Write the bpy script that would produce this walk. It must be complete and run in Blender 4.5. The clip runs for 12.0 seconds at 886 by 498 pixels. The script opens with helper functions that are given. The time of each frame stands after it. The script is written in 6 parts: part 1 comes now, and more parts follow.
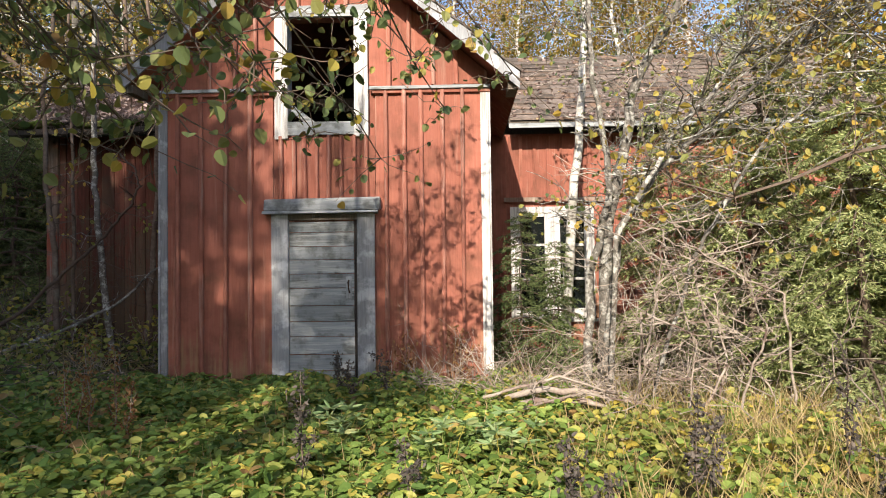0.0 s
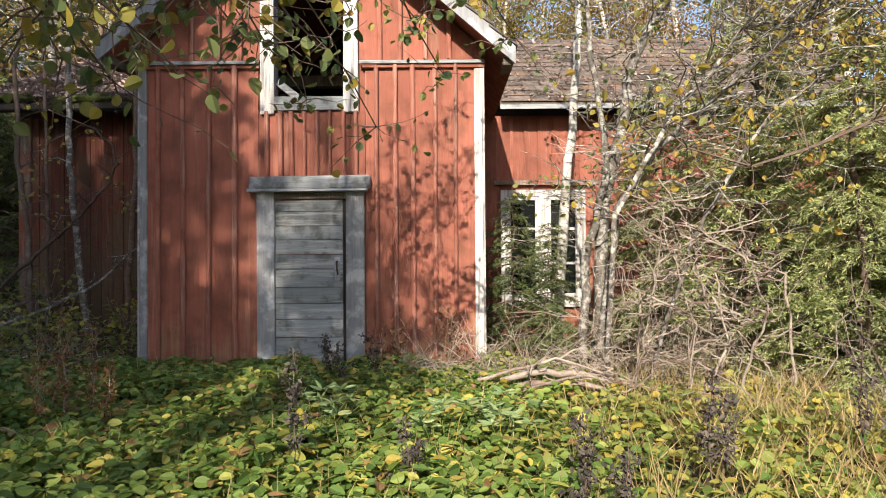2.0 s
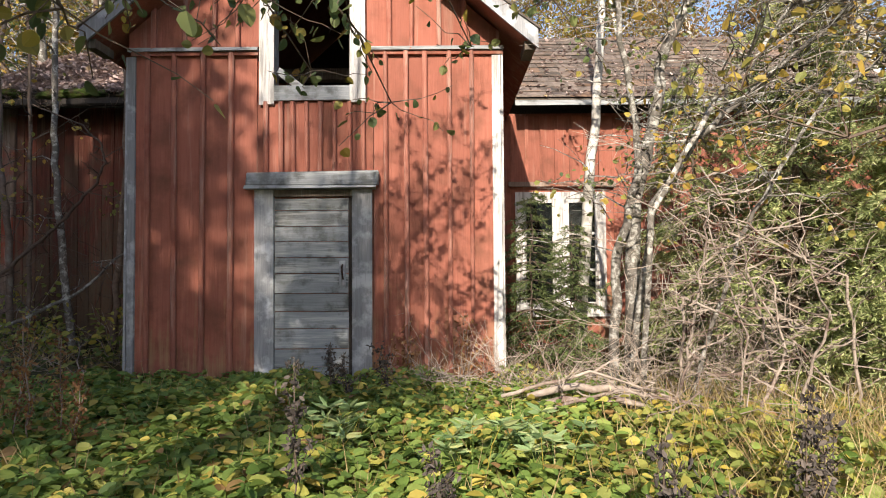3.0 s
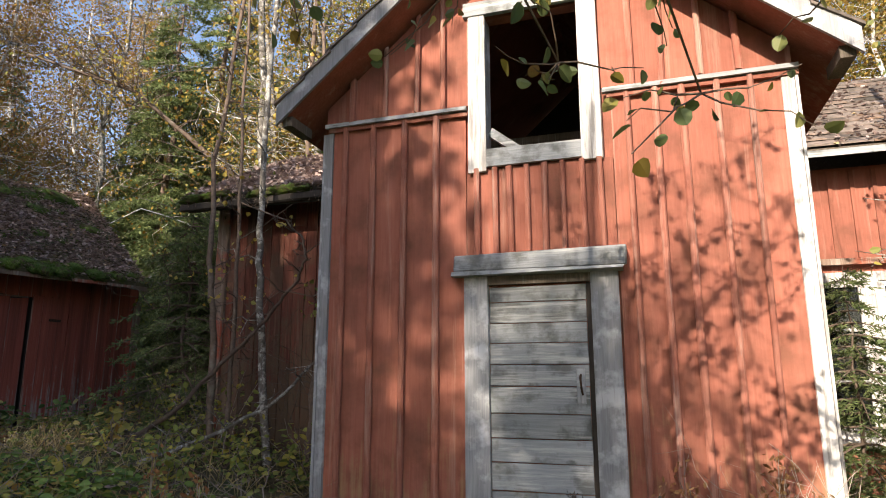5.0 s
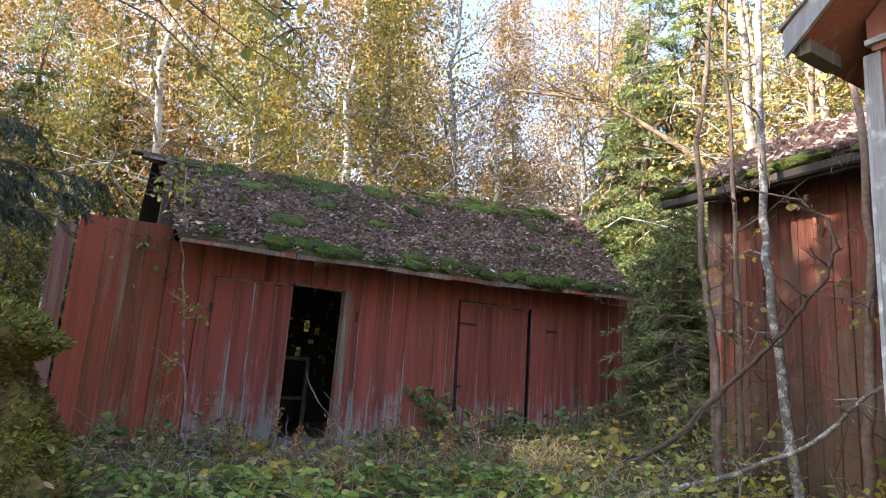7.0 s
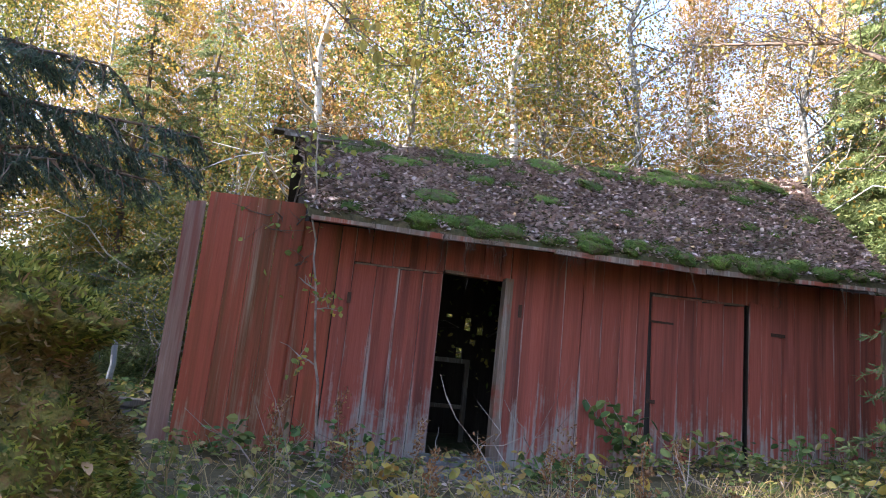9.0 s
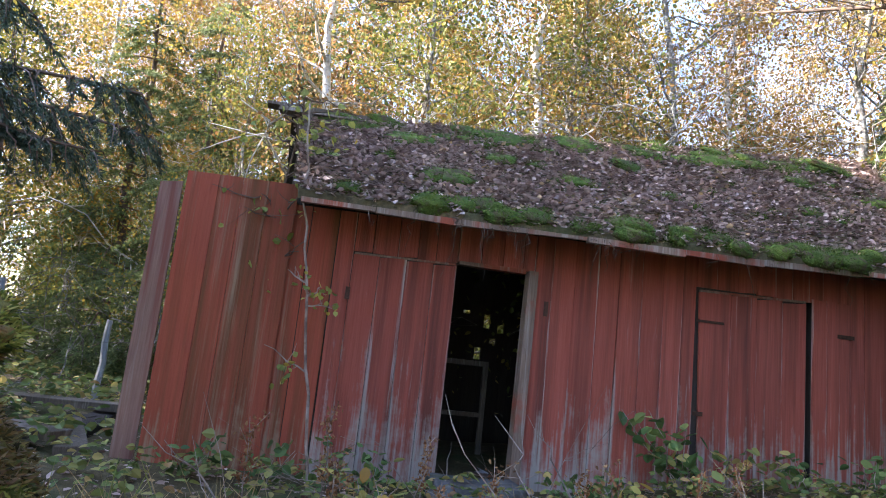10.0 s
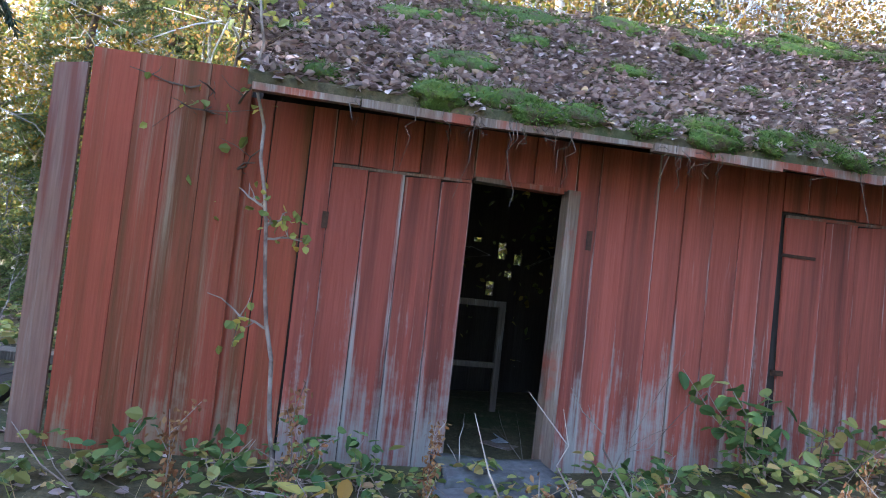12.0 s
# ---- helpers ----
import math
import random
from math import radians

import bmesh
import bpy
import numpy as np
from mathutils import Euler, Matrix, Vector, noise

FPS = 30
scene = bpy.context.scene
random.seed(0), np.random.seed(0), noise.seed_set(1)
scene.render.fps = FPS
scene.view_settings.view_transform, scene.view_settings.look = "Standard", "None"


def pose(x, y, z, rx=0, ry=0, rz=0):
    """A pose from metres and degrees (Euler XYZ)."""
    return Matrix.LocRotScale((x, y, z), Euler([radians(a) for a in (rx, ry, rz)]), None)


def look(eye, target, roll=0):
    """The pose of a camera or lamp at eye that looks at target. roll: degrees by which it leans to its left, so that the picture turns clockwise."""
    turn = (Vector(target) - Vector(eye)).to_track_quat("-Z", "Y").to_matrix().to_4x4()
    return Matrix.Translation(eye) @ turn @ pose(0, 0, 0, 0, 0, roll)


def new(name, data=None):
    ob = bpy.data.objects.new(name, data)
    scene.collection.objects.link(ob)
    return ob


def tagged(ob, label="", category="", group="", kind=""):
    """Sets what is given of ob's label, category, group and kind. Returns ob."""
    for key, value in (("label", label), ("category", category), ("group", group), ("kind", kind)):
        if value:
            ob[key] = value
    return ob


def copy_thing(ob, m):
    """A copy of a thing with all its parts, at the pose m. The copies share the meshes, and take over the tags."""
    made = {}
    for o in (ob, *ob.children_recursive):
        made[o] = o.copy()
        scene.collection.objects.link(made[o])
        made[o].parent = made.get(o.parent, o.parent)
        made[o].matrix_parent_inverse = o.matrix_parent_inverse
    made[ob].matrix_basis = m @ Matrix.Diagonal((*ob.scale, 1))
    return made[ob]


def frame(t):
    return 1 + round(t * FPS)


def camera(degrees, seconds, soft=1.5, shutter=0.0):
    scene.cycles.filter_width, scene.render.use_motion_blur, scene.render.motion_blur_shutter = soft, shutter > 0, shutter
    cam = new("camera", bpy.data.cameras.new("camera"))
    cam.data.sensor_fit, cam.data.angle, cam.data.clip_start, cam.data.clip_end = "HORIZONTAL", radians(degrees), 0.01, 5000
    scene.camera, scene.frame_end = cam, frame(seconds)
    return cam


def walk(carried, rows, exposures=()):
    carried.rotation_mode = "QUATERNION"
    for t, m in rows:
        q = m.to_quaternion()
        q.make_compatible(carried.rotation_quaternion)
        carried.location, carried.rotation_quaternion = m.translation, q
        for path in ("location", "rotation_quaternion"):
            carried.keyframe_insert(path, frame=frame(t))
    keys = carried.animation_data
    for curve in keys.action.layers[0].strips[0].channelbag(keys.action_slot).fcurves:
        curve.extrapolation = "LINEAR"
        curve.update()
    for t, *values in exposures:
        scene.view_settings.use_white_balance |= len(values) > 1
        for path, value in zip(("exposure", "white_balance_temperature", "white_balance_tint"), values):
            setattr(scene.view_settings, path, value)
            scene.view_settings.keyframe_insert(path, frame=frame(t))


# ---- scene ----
cam = camera(70.0, 12.0, soft=1.0)
PATH = [
    (0, (-0.19, 0.138, 1.58), (-0.251, 2.136, 1.633), -0.7),
    (0.5, (-0.19, 0.121, 1.615), (-0.223, 2.12, 1.658), -0.4),
    (1, (-0.175, 0.137, 1.617), (-0.191, 2.137, 1.657), -0.2),
    (1.5, (-0.234, 0.216, 1.543), (-0.23, 2.216, 1.574), -0.3),
    (2, (-0.323, 0.352, 1.457), (-0.324, 2.352, 1.483), -0.4),
    (2.5, (-0.384, 0.605, 1.399), (-0.383, 2.605, 1.419), -0.4),
    (4.5, (-0.889, 2.31, 1.25), (-1.119, 4.259, 1.634), -1.1),
    (5, (-1.029, 2.608, 1.407), (-1.633, 4.473, 1.802), 0.0),
    (5.5, (-1.267, 2.916, 1.425), (-2.199, 4.639, 1.828), 0.8),
    (6, (-1.533, 3.159, 1.461), (-2.811, 4.644, 1.864), 2.0),
    (6.5, (-1.766, 3.329, 1.435), (-3.257, 4.6, 1.837), 2.9),
    (7, (-1.912, 3.573, 1.471), (-3.619, 4.54, 1.861), 4.0),
    (7.5, (-2.278, 3.804, 1.356), (-4.08, 4.583, 1.743), 4.5),
    (9.5, (-3.716, 4.493, 1.554), (-5.644, 4.894, 1.9), 6.2),
    (10, (-4.169, 4.646, 1.619), (-6.104, 5.028, 1.949), 6.3),
    (10.5, (-4.496, 4.823, 1.677), (-6.437, 5.189, 1.991), 6.6),
    (11, (-4.921, 4.844, 1.736), (-6.856, 5.22, 2.073), 6.7),
    (11.5, (-5.25, 4.817, 1.794), (-7.19, 5.213, 2.073), 6.6),
    (12, (-5.633, 4.861, 1.804), (-7.587, 5.277, 1.883), 6.3),
]
walk(cam, [(t, look(eye, target, roll)) for t, eye, target, roll in PATH],
     [(0, 0.85, 6400, 12), (2.5, 0.8, 6450, 13), (4.5, 0.8, 6500, 14), (5.0, 1.15, 6700, 14), (5.5, 1.7, 6700, 14), (6.0, 2.1, 6800, 14), (6.5, 2.45, 6700, 15), (7.5, 2.75, 6450, 17), (9.5, 2.95, 6050, 18), (10.5, 3.05, 6050, 18), (11, 3.1, 5950, 17), (11.5, 3.0, 5950, 16), (12, 3.55, 5600, 13)])

# ---- world, sun ----
SUN_AZ, SUN_EL = radians(-171.0), radians(30.0)   # azimuth of the sun from +y, clockwise; elevation
world = bpy.data.worlds.new("sky")
scene.world = world
world.use_nodes = True
wn = world.node_tree.nodes
sky = wn.new("ShaderNodeTexSky")
sky.sky_type, sky.sun_disc = "NISHITA", False
sky.sun_elevation, sky.sun_rotation = SUN_EL, SUN_AZ
sky.air_density, sky.dust_density = 1.0, 1.3
world.node_tree.links.new(sky.outputs[0], wn["Background"].inputs[0])
wn["Background"].inputs[1].default_value = 0.135
sun = new("sun", bpy.data.lights.new("sun", "SUN"))
sun.data.energy, sun.data.angle, sun.data.color = 4.8, radians(0.53), (1.0, 0.90, 0.74)
to_sun = Vector((math.sin(SUN_AZ) * math.cos(SUN_EL), math.cos(SUN_AZ) * math.cos(SUN_EL), math.sin(SUN_EL)))
sun.matrix_world = look(to_sun * 60, (0, 0, 0))

R = random.Random(7)
NP = np.random.RandomState(5)


# ---- materials ----
def socket(node, name):
    return next(s for s in node.inputs if s.name == name and s.enabled)


def node_mat(name):
    m = bpy.data.materials.new(name)
    m.use_nodes = True
    return m, m.node_tree.nodes, m.node_tree.links, m.node_tree.nodes["Principled BSDF"]


def mix(n, l, fac, a, b):
    x = n.new("ShaderNodeMix")
    x.data_type = "RGBA"
    for s, v in ((x.inputs[0], fac), (x.inputs[6], a), (x.inputs[7], b)):
        if hasattr(v, "links"):
            l.new(v, s)
        else:
            s.default_value = (*v, 1) if isinstance(v, tuple) else v
    return x.outputs[2]


def noise_tex(n, l, coord, scale, detail=5, rough=0.6):
    t = n.new("ShaderNodeTexNoise")
    t.inputs["Scale"].default_value = scale
    t.inputs["Detail"].default_value = detail
    t.inputs["Roughness"].default_value = rough
    l.new(coord, t.inputs["Vector"])
    return t.outputs[0]


def ramp(n, l, src, stops, mode="LINEAR"):
    r = n.new("ShaderNodeValToRGB")
    r.color_ramp.interpolation = mode
    while len(r.color_ramp.elements) < len(stops):
        r.color_ramp.elements.new(0.5)
    for e, (p, c) in zip(r.color_ramp.elements, stops):
        e.position, e.color = p, (*c, 1) if isinstance(c, tuple) else (c, c, c, 1)
    l.new(src, r.inputs[0])
    return r.outputs[0]


def surface(name, c1, c2, worn=None, worn_at=(0.5, 0.65), worn_scale=2.0, grain=30, stretch=(1, 1, 1), rough=0.85,
            bump=0.25, vary=0.18, metal=0.0, stain=None, stain_scale=1.2, stain_at=(0.5, 0.62), foot=None, foot_col=None, edge=None, blotchy=False, bump_depth=0.02, streaky=False):
    """Weathered surface: grain, wear patches and stains, each thing a little different."""
    m, n, l, p = node_mat(name)
    tc = n.new("ShaderNodeTexCoord")
    oi = n.new("ShaderNodeObjectInfo")
    geo = n.new("ShaderNodeNewGeometry")
    off = n.new("ShaderNodeVectorMath")
    off.operation = "ADD"
    comb = n.new("ShaderNodeVectorMath")
    comb.operation = "SCALE"
    comb.inputs[0].default_value = (7, 13, 19)
    l.new(oi.outputs["Random"], comb.inputs["Scale"])
    l.new(geo.outputs["Position"], off.inputs[0])
    l.new(comb.outputs[0], off.inputs[1])
    mp = n.new("ShaderNodeMapping")
    mp.inputs["Scale"].default_value = stretch
    l.new(off.outputs[0], mp.inputs[0])
    g = noise_tex(n, l, mp.outputs[0], grain)
    col = mix(n, l, ramp(n, l, g, [(0.3, 0.0), (0.7, 1.0)]), c1, c2)
    if stain:
        s = noise_tex(n, l, mp.outputs[0] if streaky else off.outputs[0], stain_scale, 5)
        col = mix(n, l, ramp(n, l, s, [(stain_at[0], 0.0), (stain_at[1], 1.0)]), col, stain)
    edge_wear = None
    if worn:
        w = noise_tex(n, l, off.outputs[0] if blotchy else mp.outputs[0], worn_scale, 8, 0.7)
        if edge is not None:
            # paint lost first along the two long edges of each board
            sp = n.new("ShaderNodeSeparateXYZ")
            l.new(tc.outputs["Generated"], sp.inputs[0])
            c0 = n.new("ShaderNodeMath")
            c0.operation = "SUBTRACT"
            c0.inputs[1].default_value = 0.5
            l.new(sp.outputs[edge], c0.inputs[0])
            c1 = n.new("ShaderNodeMath")
            c1.operation = "ABSOLUTE"
            l.new(c0.outputs[0], c1.inputs[0])
            c2 = n.new("ShaderNodeMapRange")
            c2.inputs[1].default_value, c2.inputs[2].default_value = 0.38, 0.5
            c2.inputs[3].default_value, c2.inputs[4].default_value = 0.0, 0.105
            l.new(c1.outputs[0], c2.inputs[0])
            edge_wear = c2.outputs[0]
            c3 = n.new("ShaderNodeMath")
            c3.operation = "ADD"
            l.new(w, c3.inputs[0])
            l.new(c2.outputs[0], c3.inputs[1])
            w = c3.outputs[0]
        col = mix(n, l, ramp(n, l, w, [(worn_at[0], 0.0), (worn_at[1], 1.0)]), col, worn)
    if foot:
        # paint washed off the lower ends of the boards, in streaks that run up to different heights
        sep = n.new("ShaderNodeSeparateXYZ")
        l.new(geo.outputs["Position"], sep.inputs[0])
        hgt = n.new("ShaderNodeMapRange")
        hgt.inputs[1].default_value, hgt.inputs[2].default_value = foot
        hgt.inputs[3].default_value, hgt.inputs[4].default_value = 0.155, -0.18
        l.new(sep.outputs[2], hgt.inputs[0])
        add = n.new("ShaderNodeMath")
        add.operation = "ADD"
        both = n.new("ShaderNodeMix")
        both.inputs[0].default_value = 0.6
        l.new(noise_tex(n, l, off.outputs[0], 2.6, 8, 0.7), both.inputs[2])
        l.new(noise_tex(n, l, mp.outputs[0], 2.2, 6, 0.65), both.inputs[3])
        l.new(both.outputs[0], add.inputs[0])
        l.new(hgt.outputs[0], add.inputs[1])
        lost = add.outputs[0]
        if edge_wear is not None:
            more = n.new("ShaderNodeMath")
            more.operation = "MULTIPLY_ADD"
            more.inputs[1].default_value = 0.75
            l.new(edge_wear, more.inputs[0])
            l.new(lost, more.inputs[2])
            lost = more.outputs[0]
        col = mix(n, l, ramp(n, l, lost, [(0.54, 0.0), (0.66, 0.8)]), col, foot_col)
    hs = n.new("ShaderNodeHueSaturation")
    mr = n.new("ShaderNodeMapRange")
    mr.inputs[3].default_value, mr.inputs[4].default_value = 1 - vary, 1 + vary
    l.new(oi.outputs["Random"], mr.inputs[0])
    l.new(mr.outputs[0], hs.inputs["Value"])
    l.new(col, hs.inputs["Color"])
    l.new(hs.outputs[0], p.inputs["Base Color"])
    p.inputs["Roughness"].default_value, p.inputs["Metallic"].default_value = rough, metal
    p.inputs["Specular IOR Level"].default_value = 0.25
    b = n.new("ShaderNodeBump")
    b.inputs["Strength"].default_value, b.inputs["Distance"].default_value = bump, bump_depth
    l.new(g, b.inputs["Height"])
    l.new(b.outputs[0], p.inputs["Normal"])
    return m


def leafy(name, stops, through_light=0.35, rough=0.55):
    """Leaves, each its own colour, with some light let through."""
    m, n, l, p = node_mat(name)
    geo = n.new("ShaderNodeNewGeometry")
    c = ramp(n, l, geo.outputs["Random Per Island"], stops)
    big = noise_tex(n, l, geo.outputs["Position"], 0.9, 3)
    hs = n.new("ShaderNodeHueSaturation")
    mr = n.new("ShaderNodeMapRange")
    mr.inputs[1].default_value, mr.inputs[2].default_value = 0.3, 0.7
    mr.inputs[3].default_value, mr.inputs[4].default_value = 0.7, 1.25
    l.new(big, mr.inputs[0])
    l.new(mr.outputs[0], hs.inputs["Value"])
    l.new(c, hs.inputs["Color"])
    l.new(hs.outputs[0], p.inputs["Base Color"])
    p.inputs["Roughness"].default_value = rough
    p.inputs["Specular IOR Level"].default_value = 0.3
    tr = n.new("ShaderNodeBsdfTranslucent")
    l.new(hs.outputs[0], tr.inputs[0])
    mx = n.new("ShaderNodeMixShader")
    mx.inputs[0].default_value = through_light
    l.new(p.outputs[0], mx.inputs[1])
    l.new(tr.outputs[0], mx.inputs[2])
    l.new(mx.outputs[0], n["Material Output"].inputs[0])
    return m


VERT, HORX, HORY = (9, 9, 0.5), (0.5, 9, 9), (9, 0.5, 9)
RED = surface("faded_red_paint", (0.285, 0.098, 0.066), (0.345, 0.128, 0.088), worn=(0.45, 0.28, 0.215), worn_at=(0.58, 0.80), worn_scale=0.9,
              grain=5, stretch=(9, 9, 0.4), stain=(0.17, 0.068, 0.044), stain_scale=2.4, stain_at=(0.46, 0.72), vary=0.16, edge=0, bump=0.4, foot=(0.0, 2.0), foot_col=(0.33, 0.20, 0.11))
RED_D = surface("dark_red_paint", (0.275, 0.066, 0.044), (0.35, 0.100, 0.070), worn=(0.44, 0.37, 0.33), worn_at=(0.62, 0.76), worn_scale=1.3,
                grain=7, stretch=(9, 9, 0.3), stain=(0.145, 0.046, 0.033), stain_scale=0.7, stain_at=(0.46, 0.66), streaky=True, vary=0.13, foot=(0.4, 2.3), foot_col=(0.33, 0.325, 0.29), edge=1, bump=0.4)
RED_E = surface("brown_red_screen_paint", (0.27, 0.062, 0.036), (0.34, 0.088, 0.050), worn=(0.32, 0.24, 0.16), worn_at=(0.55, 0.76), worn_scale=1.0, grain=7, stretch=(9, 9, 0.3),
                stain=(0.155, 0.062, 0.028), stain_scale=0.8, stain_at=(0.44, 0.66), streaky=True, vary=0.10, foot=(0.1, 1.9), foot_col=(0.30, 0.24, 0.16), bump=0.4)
MAUVE = surface("weathered_mauve_board", (0.20, 0.115, 0.088), (0.28, 0.17, 0.135), worn=(0.36, 0.29, 0.25), worn_at=(0.55, 0.75), worn_scale=1.2, grain=7, stretch=(9, 9, 0.4),
                stain=(0.20, 0.08, 0.06), stain_scale=1.0, streaky=True, vary=0.06, bump=0.4)
BATTEN = surface("worn_red_battens", (0.275, 0.098, 0.068), (0.37, 0.16, 0.115), worn=(0.44, 0.30, 0.245), worn_at=(0.52, 0.70), worn_scale=1.2, grain=7, stretch=VERT,
                 stain=(0.27, 0.095, 0.066), stain_scale=2.5, bump=0.5)
GREY = surface("weathered_grey_wood", (0.21, 0.215, 0.225), (0.33, 0.335, 0.345), worn=(0.17, 0.155, 0.14), worn_at=(0.55, 0.75), grain=8,
               stretch=VERT, stain=(0.50, 0.51, 0.53), stain_at=(0.52, 0.66), stain_scale=5)
GREY_H = surface("weathered_grey_board", (0.22, 0.235, 0.245), (0.34, 0.355, 0.365), worn=(0.50, 0.51, 0.50), worn_at=(0.52, 0.66), grain=8,
                 stretch=HORX, stain=(0.15, 0.155, 0.15), stain_scale=4.5, worn_scale=1.5)
WHITE = surface("peeling_white_paint", (0.54, 0.52, 0.50), (0.66, 0.64, 0.62), worn=(0.34, 0.32, 0.30), worn_at=(0.49, 0.58), grain=9,
                stretch=VERT, worn_scale=2.5, vary=0.05)
OLD = surface("old_dark_wood", (0.09, 0.075, 0.06), (0.16, 0.13, 0.10), worn=(0.24, 0.22, 0.19), worn_at=(0.55, 0.7), grain=8, stretch=VERT)
# Back shed boards: weathered red-brown, darkened to include the shade they stand in.
SHADED_BOARDS = surface("shaded_weathered_boards", (0.085, 0.030, 0.021), (0.18, 0.058, 0.038), worn=(0.22, 0.14, 0.10), worn_at=(0.56, 0.74), grain=8, stretch=VERT,
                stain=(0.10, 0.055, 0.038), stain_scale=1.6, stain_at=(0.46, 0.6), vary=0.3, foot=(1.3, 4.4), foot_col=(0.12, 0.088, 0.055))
TIMBER = surface("brown_old_timber", (0.15, 0.105, 0.078), (0.23, 0.165, 0.125), worn=(0.31, 0.26, 0.22), worn_at=(0.5, 0.7), grain=8, stretch=VERT,
                 stain=(0.27, 0.07, 0.04), stain_scale=1.5, stain_at=(0.48, 0.6))
# Near-black colour holds the shade indoors and in gaps; lying boards share it.
DARK = surface("dark_and_shaded_wood", (0.035, 0.030, 0.026), (0.06, 0.05, 0.042), grain=8, stretch=VERT)
IRON = surface("rusted_iron", (0.05, 0.03, 0.022), (0.10, 0.055, 0.035), grain=40, rough=0.75, metal=0.5)
SHINGLE = surface("weathered_roof_shingle", (0.11, 0.09, 0.075), (0.22, 0.175, 0.15), worn=(0.07, 0.06, 0.05), worn_at=(0.48, 0.62), grain=14,
                  stain=(0.20, 0.13, 0.09), vary=0.25)
EARTH = surface("leaf_litter_earth", (0.05, 0.042, 0.022), (0.10, 0.085, 0.04), worn=(0.17, 0.13, 0.07), worn_at=(0.52, 0.68), worn_scale=6, grain=25,
                stain=(0.045, 0.06, 0.02), stain_scale=0.8, bump=0.6)
MOSS = surface("green_moss", (0.03, 0.055, 0.012), (0.08, 0.125, 0.022), worn=(0.07, 0.055, 0.03), worn_at=(0.48, 0.58), worn_scale=7, grain=45, bump=0.9,
               rough=1.0, stain=(0.09, 0.13, 0.022), stain_scale=3.5, stain_at=(0.5, 0.58))
BOULDER = surface("brown_green_moss", (0.09, 0.085, 0.028), (0.27, 0.24, 0.07), worn=(0.20, 0.13, 0.055), worn_at=(0.50, 0.58), worn_scale=13, grain=30, bump=1.0, bump_depth=0.05,
                 rough=1.0, stain=(0.06, 0.08, 0.02), stain_scale=5, stain_at=(0.52, 0.58))
BIRCH = surface("pale_birch_bark", (0.58, 0.55, 0.50), (0.72, 0.70, 0.66), worn=(0.10, 0.09, 0.08), worn_at=(0.56, 0.62), worn_scale=2.2,
                grain=6, stretch=(2, 2, 9), stain=(0.35, 0.33, 0.29), stain_scale=2.5)
BARK = surface("grey_lichen_bark", (0.085, 0.075, 0.065), (0.21, 0.19, 0.165), worn=(0.46, 0.45, 0.41), worn_at=(0.50, 0.60), worn_scale=11, grain=26, stain=(0.12, 0.11, 0.09), stain_scale=4)
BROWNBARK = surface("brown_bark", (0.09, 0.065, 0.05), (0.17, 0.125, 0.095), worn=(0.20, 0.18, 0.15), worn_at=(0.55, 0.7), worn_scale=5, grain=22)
TWIG = surface("dry_pale_twigs", (0.26, 0.21, 0.17), (0.40, 0.34, 0.29), worn=(0.16, 0.11, 0.09), worn_at=(0.5, 0.6), grain=9)
STONE = surface("grey_step_stone", (0.10, 0.10, 0.10), (0.19, 0.19, 0.19), worn=(0.11, 0.12, 0.08), worn_at=(0.52, 0.65), grain=18, bump=0.5)

YELLOW = leafy("yellow_birch_leaves", [(0, (0.42, 0.27, 0.05)), (0.3, (0.55, 0.40, 0.09)), (0.55, (0.42, 0.36, 0.09)), (0.8, (0.26, 0.28, 0.08)), (1, (0.46, 0.25, 0.07))], 0.42)
# Woodland leaf colours are darkened copies, to tone down the sunlit trees.
WOODS_YELLOW = leafy("yellow_woodland_leaves", [(0, (0.30, 0.17, 0.03)), (0.3, (0.38, 0.26, 0.05)), (0.55, (0.28, 0.23, 0.055)), (0.8, (0.17, 0.18, 0.05)), (1, (0.32, 0.16, 0.045))], 0.42)
WOODS_AMBER = leafy("amber_woodland_leaves", [(0, (0.29, 0.14, 0.05)), (0.4, (0.34, 0.22, 0.07)), (0.7, (0.27, 0.20, 0.065)), (1, (0.26, 0.12, 0.05))], 0.42)
WOODS_GREEN = leafy("yellowing_woodland_leaves", [(0, (0.10, 0.14, 0.035)), (0.45, (0.19, 0.21, 0.05)), (0.75, (0.30, 0.26, 0.06)), (1, (0.38, 0.28, 0.05))], 0.42)
GREENY = leafy("yellowing_green_leaves", [(0, (0.15, 0.21, 0.05)), (0.45, (0.28, 0.32, 0.08)), (0.75, (0.44, 0.42, 0.10)), (1, (0.58, 0.44, 0.08))], 0.42)
ASPEN = leafy("green_and_yellow_aspen_leaves", [(0, (0.09, 0.14, 0.06)), (0.4, (0.16, 0.20, 0.07)), (0.7, (0.26, 0.26, 0.08)), (0.9, (0.38, 0.30, 0.05)), (1, (0.30, 0.15, 0.06))], 0.3)
HERB = leafy("herb_leaves", [(0, (0.08, 0.145, 0.032)), (0.4, (0.17, 0.26, 0.055)), (0.76, (0.29, 0.36, 0.085)), (0.93, (0.50, 0.41, 0.085)), (1, (0.28, 0.16, 0.08))], 0.3)
DEAD = leafy("fallen_brown_leaves", [(0, (0.17, 0.115, 0.10)), (0.35, (0.33, 0.24, 0.21)), (0.75, (0.46, 0.355, 0.32)), (0.95, (0.55, 0.45, 0.41)), (1, (0.48, 0.33, 0.14))], 0.15, 0.7)
